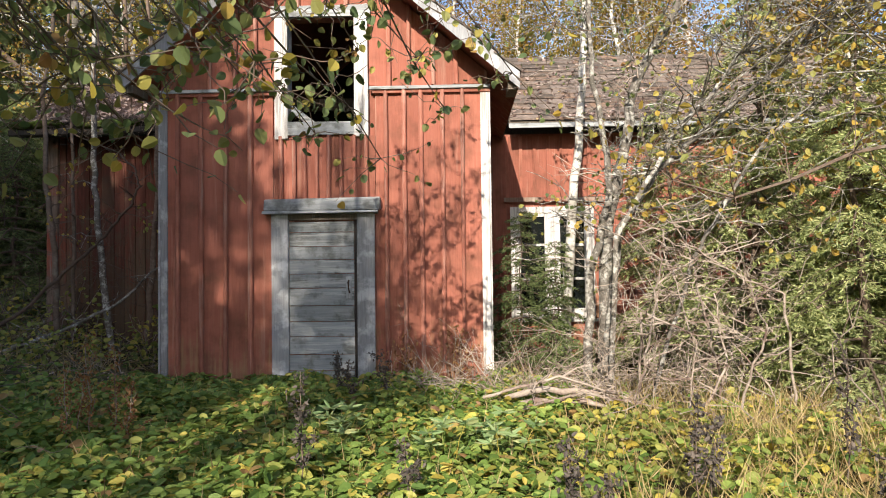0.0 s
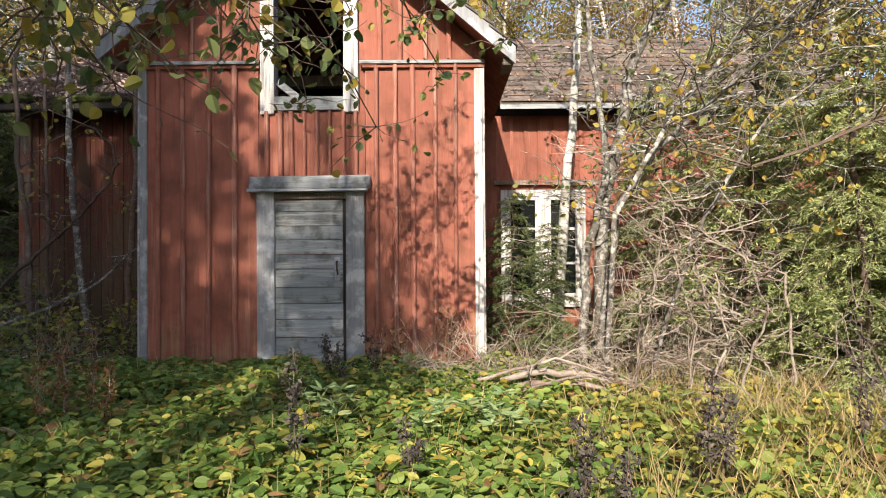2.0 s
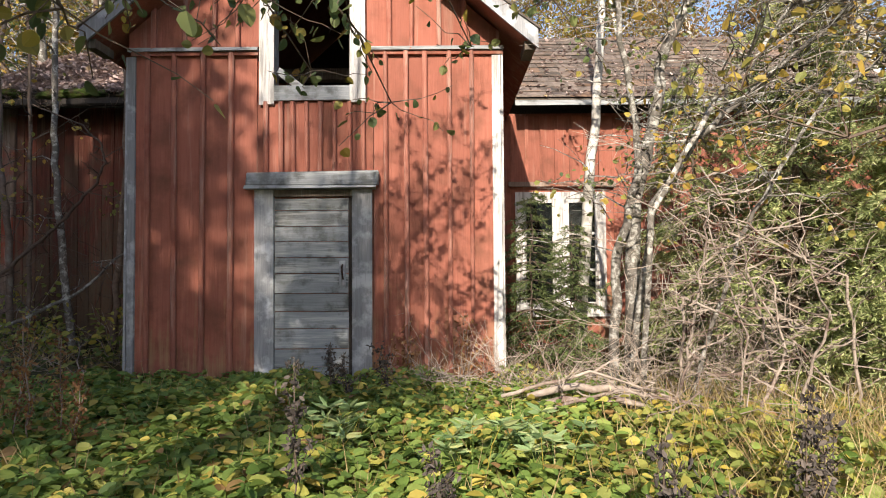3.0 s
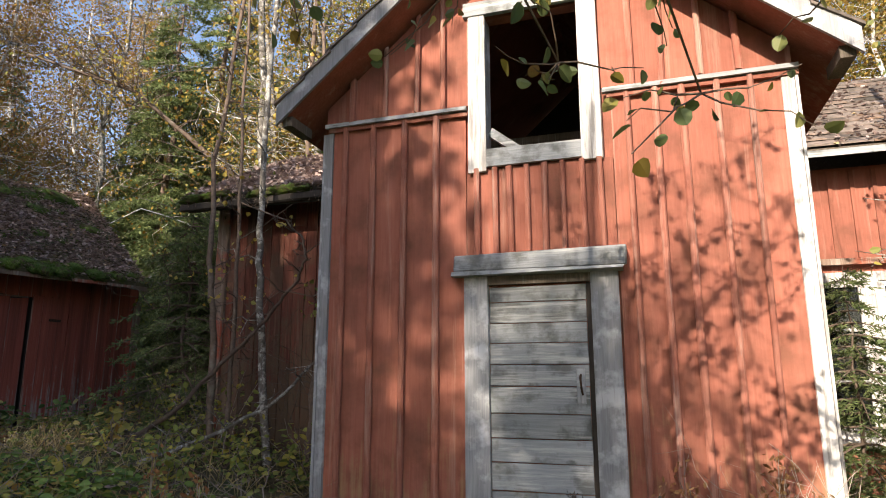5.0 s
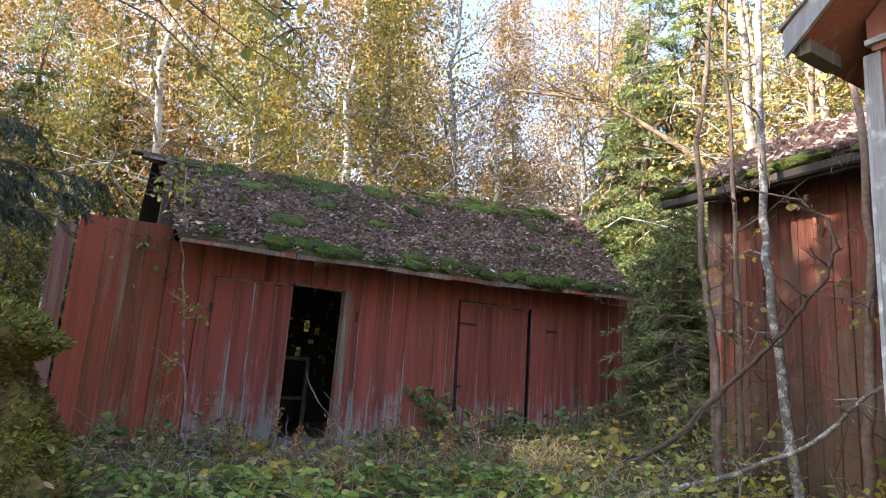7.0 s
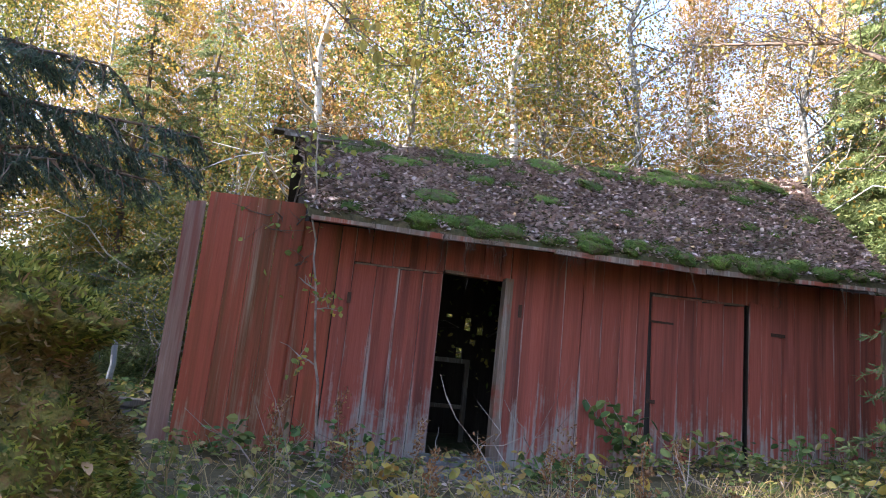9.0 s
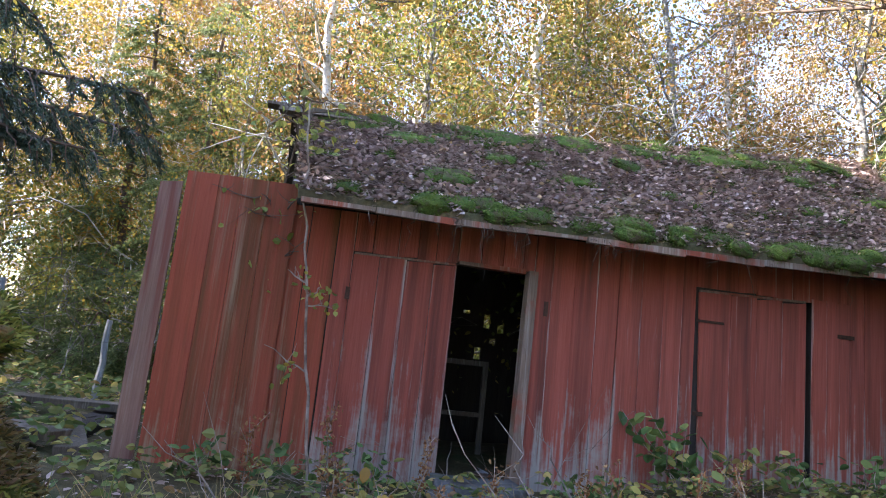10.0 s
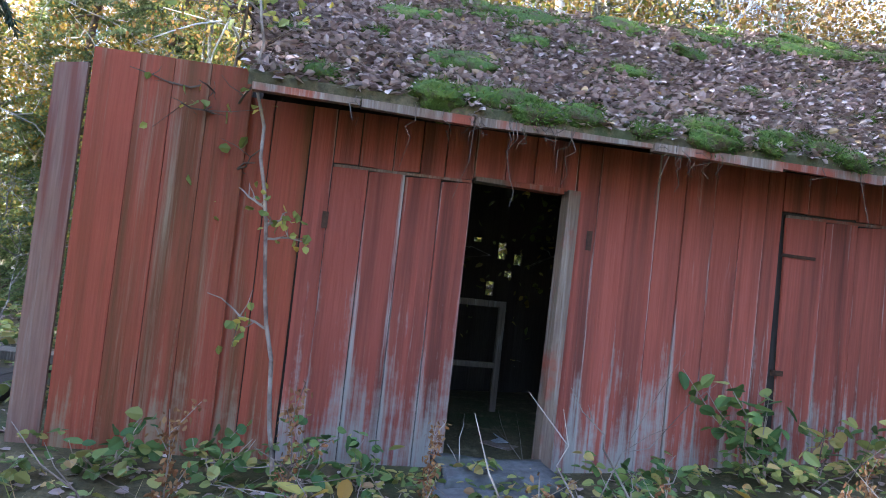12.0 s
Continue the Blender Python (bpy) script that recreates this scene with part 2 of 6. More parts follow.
NEEDLE = leafy("spruce_needles", [(0, (0.16, 0.21, 0.075)), (0.5, (0.36, 0.42, 0.17)), (1, (0.60, 0.60, 0.30))], 0.4)
LUPIN = leafy("pale_lupin_leaves", [(0, (0.20, 0.32, 0.13)), (0.6, (0.32, 0.42, 0.19)), (1, (0.48, 0.50, 0.22))], 0.3)
BUSH = leafy("lush_bush_leaves", [(0, (0.055, 0.11, 0.035)), (0.6, (0.12, 0.20, 0.06)), (0.88, (0.20, 0.27, 0.08)), (1, (0.42, 0.36, 0.12))], 0.3)
WEED = leafy("shade_weed_leaves", [(0, (0.08, 0.13, 0.035)), (0.45, (0.16, 0.21, 0.06)), (0.75, (0.32, 0.31, 0.09)), (0.92, (0.42, 0.32, 0.11)), (1, (0.34, 0.20, 0.10))], 0.3)
NEEDLE_M = leafy("forest_spruce_needles", [(0, (0.07, 0.10, 0.04)), (0.5, (0.14, 0.19, 0.07)), (1, (0.24, 0.28, 0.11))], 0.35)
NEEDLE_B = leafy("dark_spruce_needles", [(0, (0.035, 0.062, 0.045)), (0.6, (0.075, 0.115, 0.08)), (1, (0.13, 0.17, 0.11))], 0.25)
MOSSLEAF = leafy("moss_tufts", [(0, (0.03, 0.06, 0.012)), (0.5, (0.075, 0.13, 0.022)), (0.85, (0.13, 0.20, 0.03)), (1, (0.16, 0.14, 0.04))], 0.25, 0.9)
FALLEN = leafy("fresh_fallen_leaves", [(0, (0.40, 0.19, 0.08)), (0.5, (0.50, 0.30, 0.15)), (1, (0.58, 0.44, 0.27))], 0.2)
MOSSGOLD = leafy("golden_moss_tufts", [(0, (0.04, 0.06, 0.014)), (0.4, (0.17, 0.20, 0.035)), (0.85, (0.36, 0.36, 0.075)), (1, (0.42, 0.34, 0.11))], 0.25, 0.9)
MOSSDRY = leafy("dry_moss_tufts", [(0, (0.04, 0.038, 0.018)), (0.35, (0.16, 0.135, 0.045)), (0.6, (0.29, 0.22, 0.085)), (0.8, (0.19, 0.115, 0.055)), (1, (0.42, 0.36, 0.24))], 0.25, 0.9)
STRAW = leafy("dry_grass", [(0, (0.34, 0.23, 0.11)), (0.4, (0.52, 0.42, 0.22)), (0.75, (0.38, 0.27, 0.12)), (0.92, (0.26, 0.27, 0.08)), (1, (0.14, 0.19, 0.04))], 0.3, 0.7)
RUSTY = leafy("rusty_dock_seeds", [(0, (0.16, 0.07, 0.03)), (0.6, (0.28, 0.14, 0.06)), (1, (0.36, 0.22, 0.10))], 0.15, 0.8)
GREYSTALK = leafy("grey_dried_flower_heads", [(0, (0.045, 0.038, 0.034)), (0.6, (0.10, 0.085, 0.075)), (1, (0.17, 0.14, 0.12))], 0.1, 0.9)
m, n, l, p = node_mat("window_glass")
p.inputs["Base Color"].default_value = (0.02, 0.025, 0.025, 1)
p.inputs["Roughness"].default_value, p.inputs["Transmission Weight"].default_value = 0.06, 0.6
GLASS = m


# ---- building blocks ----
def thing(name, label, category, at=(0, 0, 0), rz=0, group="", kind=""):
    ob = new(name)
    ob.empty_display_size = 0.1
    ob.matrix_basis = pose(*at, 0, 0, rz)
    return tagged(ob, label, category, group, kind)


def part(name, bm, mat, parent=None, label="", smooth=False):
    me = bpy.data.meshes.new(name)
    if isinstance(bm, tuple):
        me.from_pydata(bm[0], [], bm[1])
    else:
        bm.to_mesh(me)
        bm.free()
    if smooth:
        me.shade_smooth()
    me.materials.append(mat)
    ob = new(name, me)
    if parent:
        ob.parent = parent
    return tagged(ob, label)


def slab(x0, x1, y0, y1, z0, z1, bm=None, wobble=0.0, bevel=0.0):
    """A board or beam, its corners a little off true, with softened edges."""
    bm = bm or bmesh.new()
    vs = [bm.verts.new((x + R.uniform(-wobble, wobble), y + R.uniform(-wobble, wobble), z + R.uniform(-wobble, wobble)))
          for x in (x0, x1) for y in (y0, y1) for z in (z0, z1)]
    fs = [bm.faces.new([vs[i] for i in f]) for f in ((0, 1, 3, 2), (4, 6, 7, 5), (0, 4, 5, 1), (2, 3, 7, 6), (0, 2, 6, 4), (1, 5, 7, 3))]
    if bevel:
        bmesh.ops.bevel(bm, geom=list({e for f in fs for e in f.edges}), offset=bevel, segments=1, affect="EDGES")
    return bm


def prism(pts, axis, a, b, bm=None):
    """An outline of (u, v) drawn out along an axis from a to b. axis y: (x, z); axis x: (y, z)."""
    bm = bm or bmesh.new()
    put = (lambda u, v, w: (u, w, v)) if axis == "y" else (lambda u, v, w: (w, u, v))
    lo = [bm.verts.new(put(u, v, a)) for u, v in pts]
    hi = [bm.verts.new(put(u, v, b)) for u, v in pts]
    bm.faces.new(lo)
    bm.faces.new(hi[::-1])
    for i in range(len(pts)):
        j = (i + 1) % len(pts)
        bm.faces.new((lo[j], lo[i], hi[i], hi[j]))
    bmesh.ops.recalc_face_normals(bm, faces=bm.faces)
    return bm


def tube(V, F, pts, radii, sides=6):
    """Adds a tapered limb along pts to the lists V and F."""
    start = len(V)
    pts = [Vector(p) for p in pts]
    for i, p in enumerate(pts):
        d = (pts[min(i + 1, len(pts) - 1)] - pts[max(i - 1, 0)]).normalized()
        u = d.orthogonal().normalized() if i == 0 else (u - d * u.dot(d)).normalized()
        w = d.cross(u)
        for k in range(sides):
            a = 2 * math.pi * k / sides
            V.append(tuple(p + (u * math.cos(a) + w * math.sin(a)) * radii[i]))
    for i in range(len(pts) - 1):
        for k in range(sides):
            a, b = start + i * sides + k, start + i * sides + (k + 1) % sides
            F.append((a, b, b + sides, a + sides))
    F.append(tuple(start + (len(pts) - 1) * sides + k for k in range(sides)))


def bent(rng, a, b, steps, wob, sag=0.0):
    """A crooked line from a to b."""
    a, b = Vector(a), Vector(b)
    out = []
    for i in range(steps + 1):
        t = i / steps
        k = math.sin(math.pi * t)
        out.append(a.lerp(b, t) + Vector((rng.uniform(-wob, wob) * k, rng.uniform(-wob, wob) * k, rng.uniform(-wob, wob) * k - sag * k)))
    return out


def foliage(centres, size, width=0.6, rng=NP, droop=0.3, flat=0.0, along=None, fold=0.25, rounded=False):
    """Many single leaves: folded ovals of four triangles. Returns vertices and faces."""
    c = np.asarray(centres, float).reshape(-1, 3)
    k = len(c)
    d = rng.normal(size=(k, 3)) if along is None else np.asarray(along, float) + rng.normal(size=(k, 3)) * 0.35
    d[:, 2] = d[:, 2] * (1 - flat) - droop
    d /= np.linalg.norm(d, axis=1)[:, None] + 1e-9
    up = rng.normal(size=(k, 3)) * (1 - 0.75 * flat) + np.array((0, 0, 1.6 * flat))
    s = np.cross(d, up)
    s /= np.linalg.norm(s, axis=1)[:, None] + 1e-9
    nrm = np.cross(s, d)
    L = (size * rng.uniform(0.6, 1.3, k))[:, None]
    W = L * width * 0.5
    lift = nrm * W * fold
    if rounded:
        edge = [(0.10, 0.62), (0.36, 1.0), (0.68, 0.80), (0.88, 0.42)]
        rows = [c] + [c + d * L * u + s * W * v + lift * v for u, v in edge] + [c + d * L] + [c + d * L * u - s * W * v + lift * v for u, v in edge[::-1]]
        V = np.stack(rows, 1).reshape(-1, 3)
        base = np.arange(k)[:, None] * 10
        return V.tolist(), np.concatenate([base + np.array((0, 1, 2, 3, 4, 5)), base + np.array((0, 5, 6, 7, 8, 9))]).tolist()
    rows = [c, c + d * L * 0.3 + s * W + lift, c + d * L * 0.7 + s * W * 0.75 + lift, c + d * L,
            c + d * L * 0.7 - s * W * 0.75 + lift, c + d * L * 0.3 - s * W + lift]
    V = np.stack(rows, 1).reshape(-1, 3)
    base = np.arange(k)[:, None] * 6
    F = np.concatenate([base + np.array((0, 1, 2, 3)), base + np.array((0, 3, 4, 5))])
    return V.tolist(), F.tolist()


def needles(centres, along, length, width, rng=NP, spread=0.5):
    """Slim needle sprays, one quad each."""
    c, d = np.asarray(centres, float), np.asarray(along, float)
    k = len(c)
    d = d / (np.linalg.norm(d, axis=1)[:, None] + 1e-9) + rng.normal(size=(k, 3)) * spread
    d /= np.linalg.norm(d, axis=1)[:, None] + 1e-9
    s = np.cross(d, rng.normal(size=(k, 3)))
    s /= np.linalg.norm(s, axis=1)[:, None] + 1e-9
    L = (length * rng.uniform(0.6, 1.3, k))[:, None]
    V = np.stack([c - s * width * 0.3, c + d * L * 0.5 - s * width * 0.5, c + d * L, c + d * L * 0.5 + s * width * 0.5], 1).reshape(-1, 3)
    F = np.arange(k)[:, None] * 4 + np.array((0, 1, 2, 3))
    return V.tolist(), F.tolist()


def smooth_step(v, a, b):
    t = min(1, max(0, (v - a) / (b - a)))
    return t * t * (3 - 2 * t)


def ground_z(x, y):
    """Height of the ground: it rises a little towards the shed and the trees behind."""
    z = 0.08 + 0.42 * smooth_step(-x, 3.0, 9.0) + 0.07 * max(0, min(y - 7, 8)) * smooth_step(-x, 3.5, 6.0)
    return z + 0.05 * noise.noise((x * 0.5, y * 0.5, 0)) + 0.02 * noise.noise((x * 2, y * 2, 5))


# ---- ground ----
def make_ground():
    xs = sorted({-400.0, -200.0, -100.0, -60.0, -40.0, 40.0, 60.0, 100.0, 200.0, 400.0, *[-30 + 0.4 * i for i in range(126)]})
    ys = sorted({-400.0, -200.0, -100.0, -60.0, -40.0, -25.0, -15.0, 45.0, 60.0, 100.0, 200.0, 400.0, *[-10 + 0.4 * i for i in range(121)]})
    V = [(x, y, ground_z(x, y)) for y in ys for x in xs]
    w = len(xs)
    F = [(j * w + i, j * w + i + 1, (j + 1) * w + i + 1, (j + 1) * w + i) for j in range(len(ys) - 1) for i in range(w - 1)]
    g = part("ground", (V, F), EARTH, smooth=True)
    tagged(g, "dark earth covered with fallen leaves and undergrowth", "ground", kind="structure")


make_ground()


# ---- the gabled outbuilding ----
X0, X1, YF, YB = -3.81, 0.115, 7.72, 11.6
PEAK, SLOPE = -1.85, 0.86
EAVE_Z = 3.95


def gable_z(x):
    return EAVE_Z + SLOPE * ((x - X0) if x < PEAK else (X1 - x))


def board_parts(parent, xs, z0, top, y0, y1, mat, name="board", cover=None, cover_mat=None, jitter=0.004):
    """Upright boards between the joints xs, each with its own foot and slight warp; cover strips over the joints."""
    for a, b in zip(xs[:-1], xs[1:]):
        g = 0.003
        dy = R.uniform(-jitter, jitter)
        za, zb = top(a + g), top(b - g)
        bm = prism([(a + g, z0 + R.uniform(-0.03, 0.03)), (b - g, z0 + R.uniform(-0.03, 0.03)), (b - g, zb), (a + g, za)], "y", y0 + dy, y1)
        part(name, bm, mat, parent)
    if cover:
        for x in xs[1:-1]:
            w = cover + R.uniform(-0.006, 0.006)
            lean = R.uniform(-0.012, 0.012)
            bm = prism([(x - w / 2 + lean, z0 + R.uniform(-0.05, 0.02)), (x + w / 2 + lean, z0), (x + w / 2, top(x + w / 2)), (x - w / 2, top(x - w / 2))],
                       "y", y0 - 0.054 + R.uniform(-0.006, 0.006), y0 - 0.007)
            bmesh.ops.bevel(bm, geom=[e for e in bm.edges if abs(e.verts[0].co.z - e.verts[1].co.z) > 0.2], offset=0.012, segments=1, affect="EDGES")
            part("batten", bm, cover_mat or (BATTEN if mat is RED else mat), parent)


def outbuilding():
    b = thing("outbuilding", "tall gabled outbuilding of faded red boards with grey trim", "building")
    wl, wr, wb, wt = -2.28, -1.46, 3.32, 4.60
    front = new("front_wall")
    front.parent = b
    tops = lambda x: gable_z(x) - 0.03
    # backing of planks behind the boards, with the hatch opening through it
    for outline in ([(X0, 0), (wl, 0), (wl, tops(wl)), (X0, tops(X0))], [(wr, 0), (X1, 0), (X1, tops(X1)), (wr, tops(wr))], [(wl, 0), (wr, 0), (wr, wb), (wl, wb)],
                    [(wl, wt), (wr, wt), (wr, tops(wr)), (PEAK, tops(PEAK)), (wl, tops(wl))]):
        part("backing", prism(outline, "y", YF, YF + 0.12), RED, front)
    zb = lambda x: 3.70
    board_parts(front, [X0 + 0.02, -3.62, -3.34, -3.03, -2.73, -2.46], 0.12, zb, YF - 0.03, YF - 0.002, RED, cover=0.055)
    board_parts(front, [-2.46, -2.36, -2.20, -2.08, -1.93, -1.78, -1.63, -1.47, -1.33, -1.22], 2.36, lambda x: 3.16, YF - 0.03, YF - 0.002, RED, cover=0.045)
    board_parts(front, [-1.22, -1.09, -0.87, -0.67, -0.41, -0.17, X1 - 0.02], 0.12, zb, YF - 0.03, YF - 0.002, RED, cover=0.05)
    board_parts(front, [X0 - 0.02, -3.55, -3.22, -2.90, -2.66, -2.43], 3.74, tops, YF - 0.045, YF - 0.002, RED, cover=0.05)
    board_parts(front, [-1.29, -1.05, -0.80, -0.52, -0.25, X1 + 0.02], 3.74, tops, YF - 0.045, YF - 0.002, RED, cover=0.05)
    board_parts(front, [-2.43, -2.15, -1.85, -1.55, -1.29], 4.72, tops, YF - 0.045, YF - 0.002, RED, cover=0.05)
    # drip band
    for a, c in ((X0 - 0.01, -2.44), (-1.28, X1 + 0.05)):
        part("drip_board", slab(a, c, YF - 0.10, YF - 0.047, 3.70, 3.735, wobble=0.006), GREY_H, front)
        part("drip_board", slab(a + 0.03, c, YF - 0.075, YF - 0.047, 3.66, 3.697, wobble=0.006), RED, front)
    # corner boards
    part("corner_board", slab(X0 - 0.025, X0 + 0.06, YF - 0.055, YF - 0.032, 0.10, 3.655, wobble=0.006), GREY, front, "flaking grey-white corner board")
    part("corner_board", slab(X0 - 0.05, X0 - 0.028, YF - 0.055, YF + 0.07, 0.10, 3.655, wobble=0.004), GREY, front)
    part("corner_board", slab(X1 - 0.065, X1 + 0.025, YF - 0.055, YF - 0.032, 0.30, 3.655, wobble=0.006), WHITE, front, "peeling white corner board")
    part("corner_board", slab(X1 + 0.028, X1 + 0.05, YF - 0.055, YF + 0.08, 0.30, 3.655, wobble=0.004), WHITE, front)
    # side walls, back wall, floors; near-black inside puts shade behind the hatch
    for name, x in (("side_wall", X0), ("side_wall", X1 - 0.1)):
        w = new(name)
        w.parent = b
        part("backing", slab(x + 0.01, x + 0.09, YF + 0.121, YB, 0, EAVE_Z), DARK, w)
        out = x - 0.02 if x < -2 else x + 0.093
        y = YF + 0.13
        while y < YB:
            part("board", slab(out, out + 0.026, y, min(y + 0.2, YB) - 0.006, 0.1, EAVE_Z - 0.05, wobble=0.003), RED, w)
            y += 0.2
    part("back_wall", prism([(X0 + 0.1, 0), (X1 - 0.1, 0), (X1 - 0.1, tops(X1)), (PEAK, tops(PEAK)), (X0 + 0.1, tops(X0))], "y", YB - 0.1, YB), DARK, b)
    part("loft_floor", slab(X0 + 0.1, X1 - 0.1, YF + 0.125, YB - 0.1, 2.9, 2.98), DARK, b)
    part("tie_beam", slab(X0 + 0.1, X1 - 0.1, 9.3, 9.45, 3.9, 4.05), OLD, b)
    # hatch window
    win = new("hatch_window")
    win.parent = b
    part("side_board", slab(-2.43, -2.275, YF - 0.075, YF - 0.046, 3.13, 4.74, wobble=0.007), WHITE, win)
    part("side_board", slab(-1.465, -1.295, YF - 0.075, YF - 0.046, 3.15, 4.74, wobble=0.007), WHITE, win)
    part("head_board", slab(-2.47, -1.26, YF - 0.085, YF - 0.046, 4.60, 4.73, wobble=0.008), GREY_H, win)
    part("sill_board", slab(-2.30, -1.44, YF - 0.07, YF - 0.046, 3.17, 3.325, wobble=0.008), GREY_H, win, "split grey sill board")
    part("reveal", slab(-2.30, -2.275, YF - 0.045, YF + 0.14, 3.33, 4.59), GREY, win)
    part("reveal", slab(-1.465, -1.44, YF - 0.045, YF + 0.14, 3.33, 4.59), GREY, win)
    brace = slab(-0.18, 0.18, -0.02, 0.02, -0.04, 0.04, wobble=0.006)
    bmesh.ops.transform(brace, matrix=pose(-2.12, YF + 0.06, 3.42, 0, 38, 0), verts=brace.verts)
    part("broken_board", brace, GREY_H, win)
    # door
    d = new("door")
    d.parent = b
    zs = [0.16, 0.35, 0.54, 0.75, 0.93, 1.12, 1.33, 1.50, 1.67, 1.83, 2.0, 2.13]
    for a, c in zip(zs[:-1], zs[1:]):
        part("plank", slab(-2.265, -1.485, YF - 0.052 + R.uniform(-0.004, 0.004), YF - 0.032, a + 0.004, c - 0.004, wobble=0.0025, bevel=0.003), GREY_H, d)
    # Dark strip stands in for the shaded gap beside the door.
    part("edge_gap", slab(-1.484, -1.442, YF - 0.034, YF - 0.031, 0.15, 2.14), DARK, d)
    handle = ([], [])
    tube(*handle, [(-1.55, YF - 0.055, 1.42), (-1.55, YF - 0.10, 1.40), (-1.545, YF - 0.105, 1.32), (-1.54, YF - 0.06, 1.27)], [0.009] * 4)
    part("door_handle", handle, IRON, d, "rusty bow handle")
    part("lock_plate", slab(-1.585, -1.515, YF - 0.058, YF - 0.05, 1.2, 1.47, bevel=0.004), GREY, d)
    fr = new("door_frame")
    fr.parent = b
    part("side_board", slab(-2.465, -2.27, YF - 0.085, YF - 0.032, 0.1, 2.235, wobble=0.008), GREY, fr)
    part("side_board", slab(-1.44, -1.235, YF - 0.085, YF - 0.032, 0.1, 2.235, wobble=0.008), GREY, fr)
    part("head_strip", slab(-2.27, -1.44, YF - 0.075, YF - 0.032, 2.14, 2.215, wobble=0.006), OLD, fr)
    part("lintel", slab(-2.555, -1.165, YF - 0.15, YF - 0.032, 2.255, 2.40, wobble=0.012, bevel=0.012), GREY_H, fr, "cracked grey lintel beam")
    part("drip_cap", slab(-2.56, -1.19, YF - 0.17, YF - 0.034, 2.225, 2.253, wobble=0.012), GREY_H, fr)
    # roof
    roof = new("roof")
    roof.parent = b
    th = 0.1
    for s in (-1, 1):
        ov = 0.31 if s < 0 else 0.37
        xe = (X0 - ov) if s < 0 else (X1 + ov)
        ze = EAVE_Z - SLOPE * ov
        y0, y1 = YF - 0.44, YB + 0.3
        pts = [(xe, ze), (PEAK, EAVE_Z + SLOPE * (PEAK - X0)), (PEAK, EAVE_Z + SLOPE * (PEAK - X0) + th), (xe, ze + th)]
        part("roof_deck", prism(pts, "y", y0, y1), RED, roof, "red underside boards")
        part("bargeboard", prism([(x, z + (0.03 if i > 1 else -0.06)) for i, (x, z) in enumerate(pts)], "y", y0 - 0.03, y0 - 0.002), GREY, roof, "weathered grey bargeboard")
        for k in range(9):
            f0, f1 = k / 9, (k + 1.12) / 9
            xa, xb = xe + (PEAK - xe) * f0 - s * -0.02, xe + (PEAK - xe) * min(1, f1)
            za, zb2 = ze + th + (EAVE_Z + SLOPE * (PEAK - X0) - ze) * f0, ze + th + (EAVE_Z + SLOPE * (PEAK - X0) - ze) * min(1, f1)
            part("roof_board", prism([(xa, za + 0.03), (xb, zb2 + 0.006), (xb, zb2 + 0.03), (xa, za + 0.055)], "y", y0 - 0.05, y1), SHINGLE, roof)
        part("rafter_tail", slab(xe + (0.03 if s < 0 else -0.13), xe + (0.13 if s < 0 else -0.03), YF - 0.40, YF - 0.05, ze - 0.05, ze + 0.04), OLD, roof)
    return b


outbuilding()


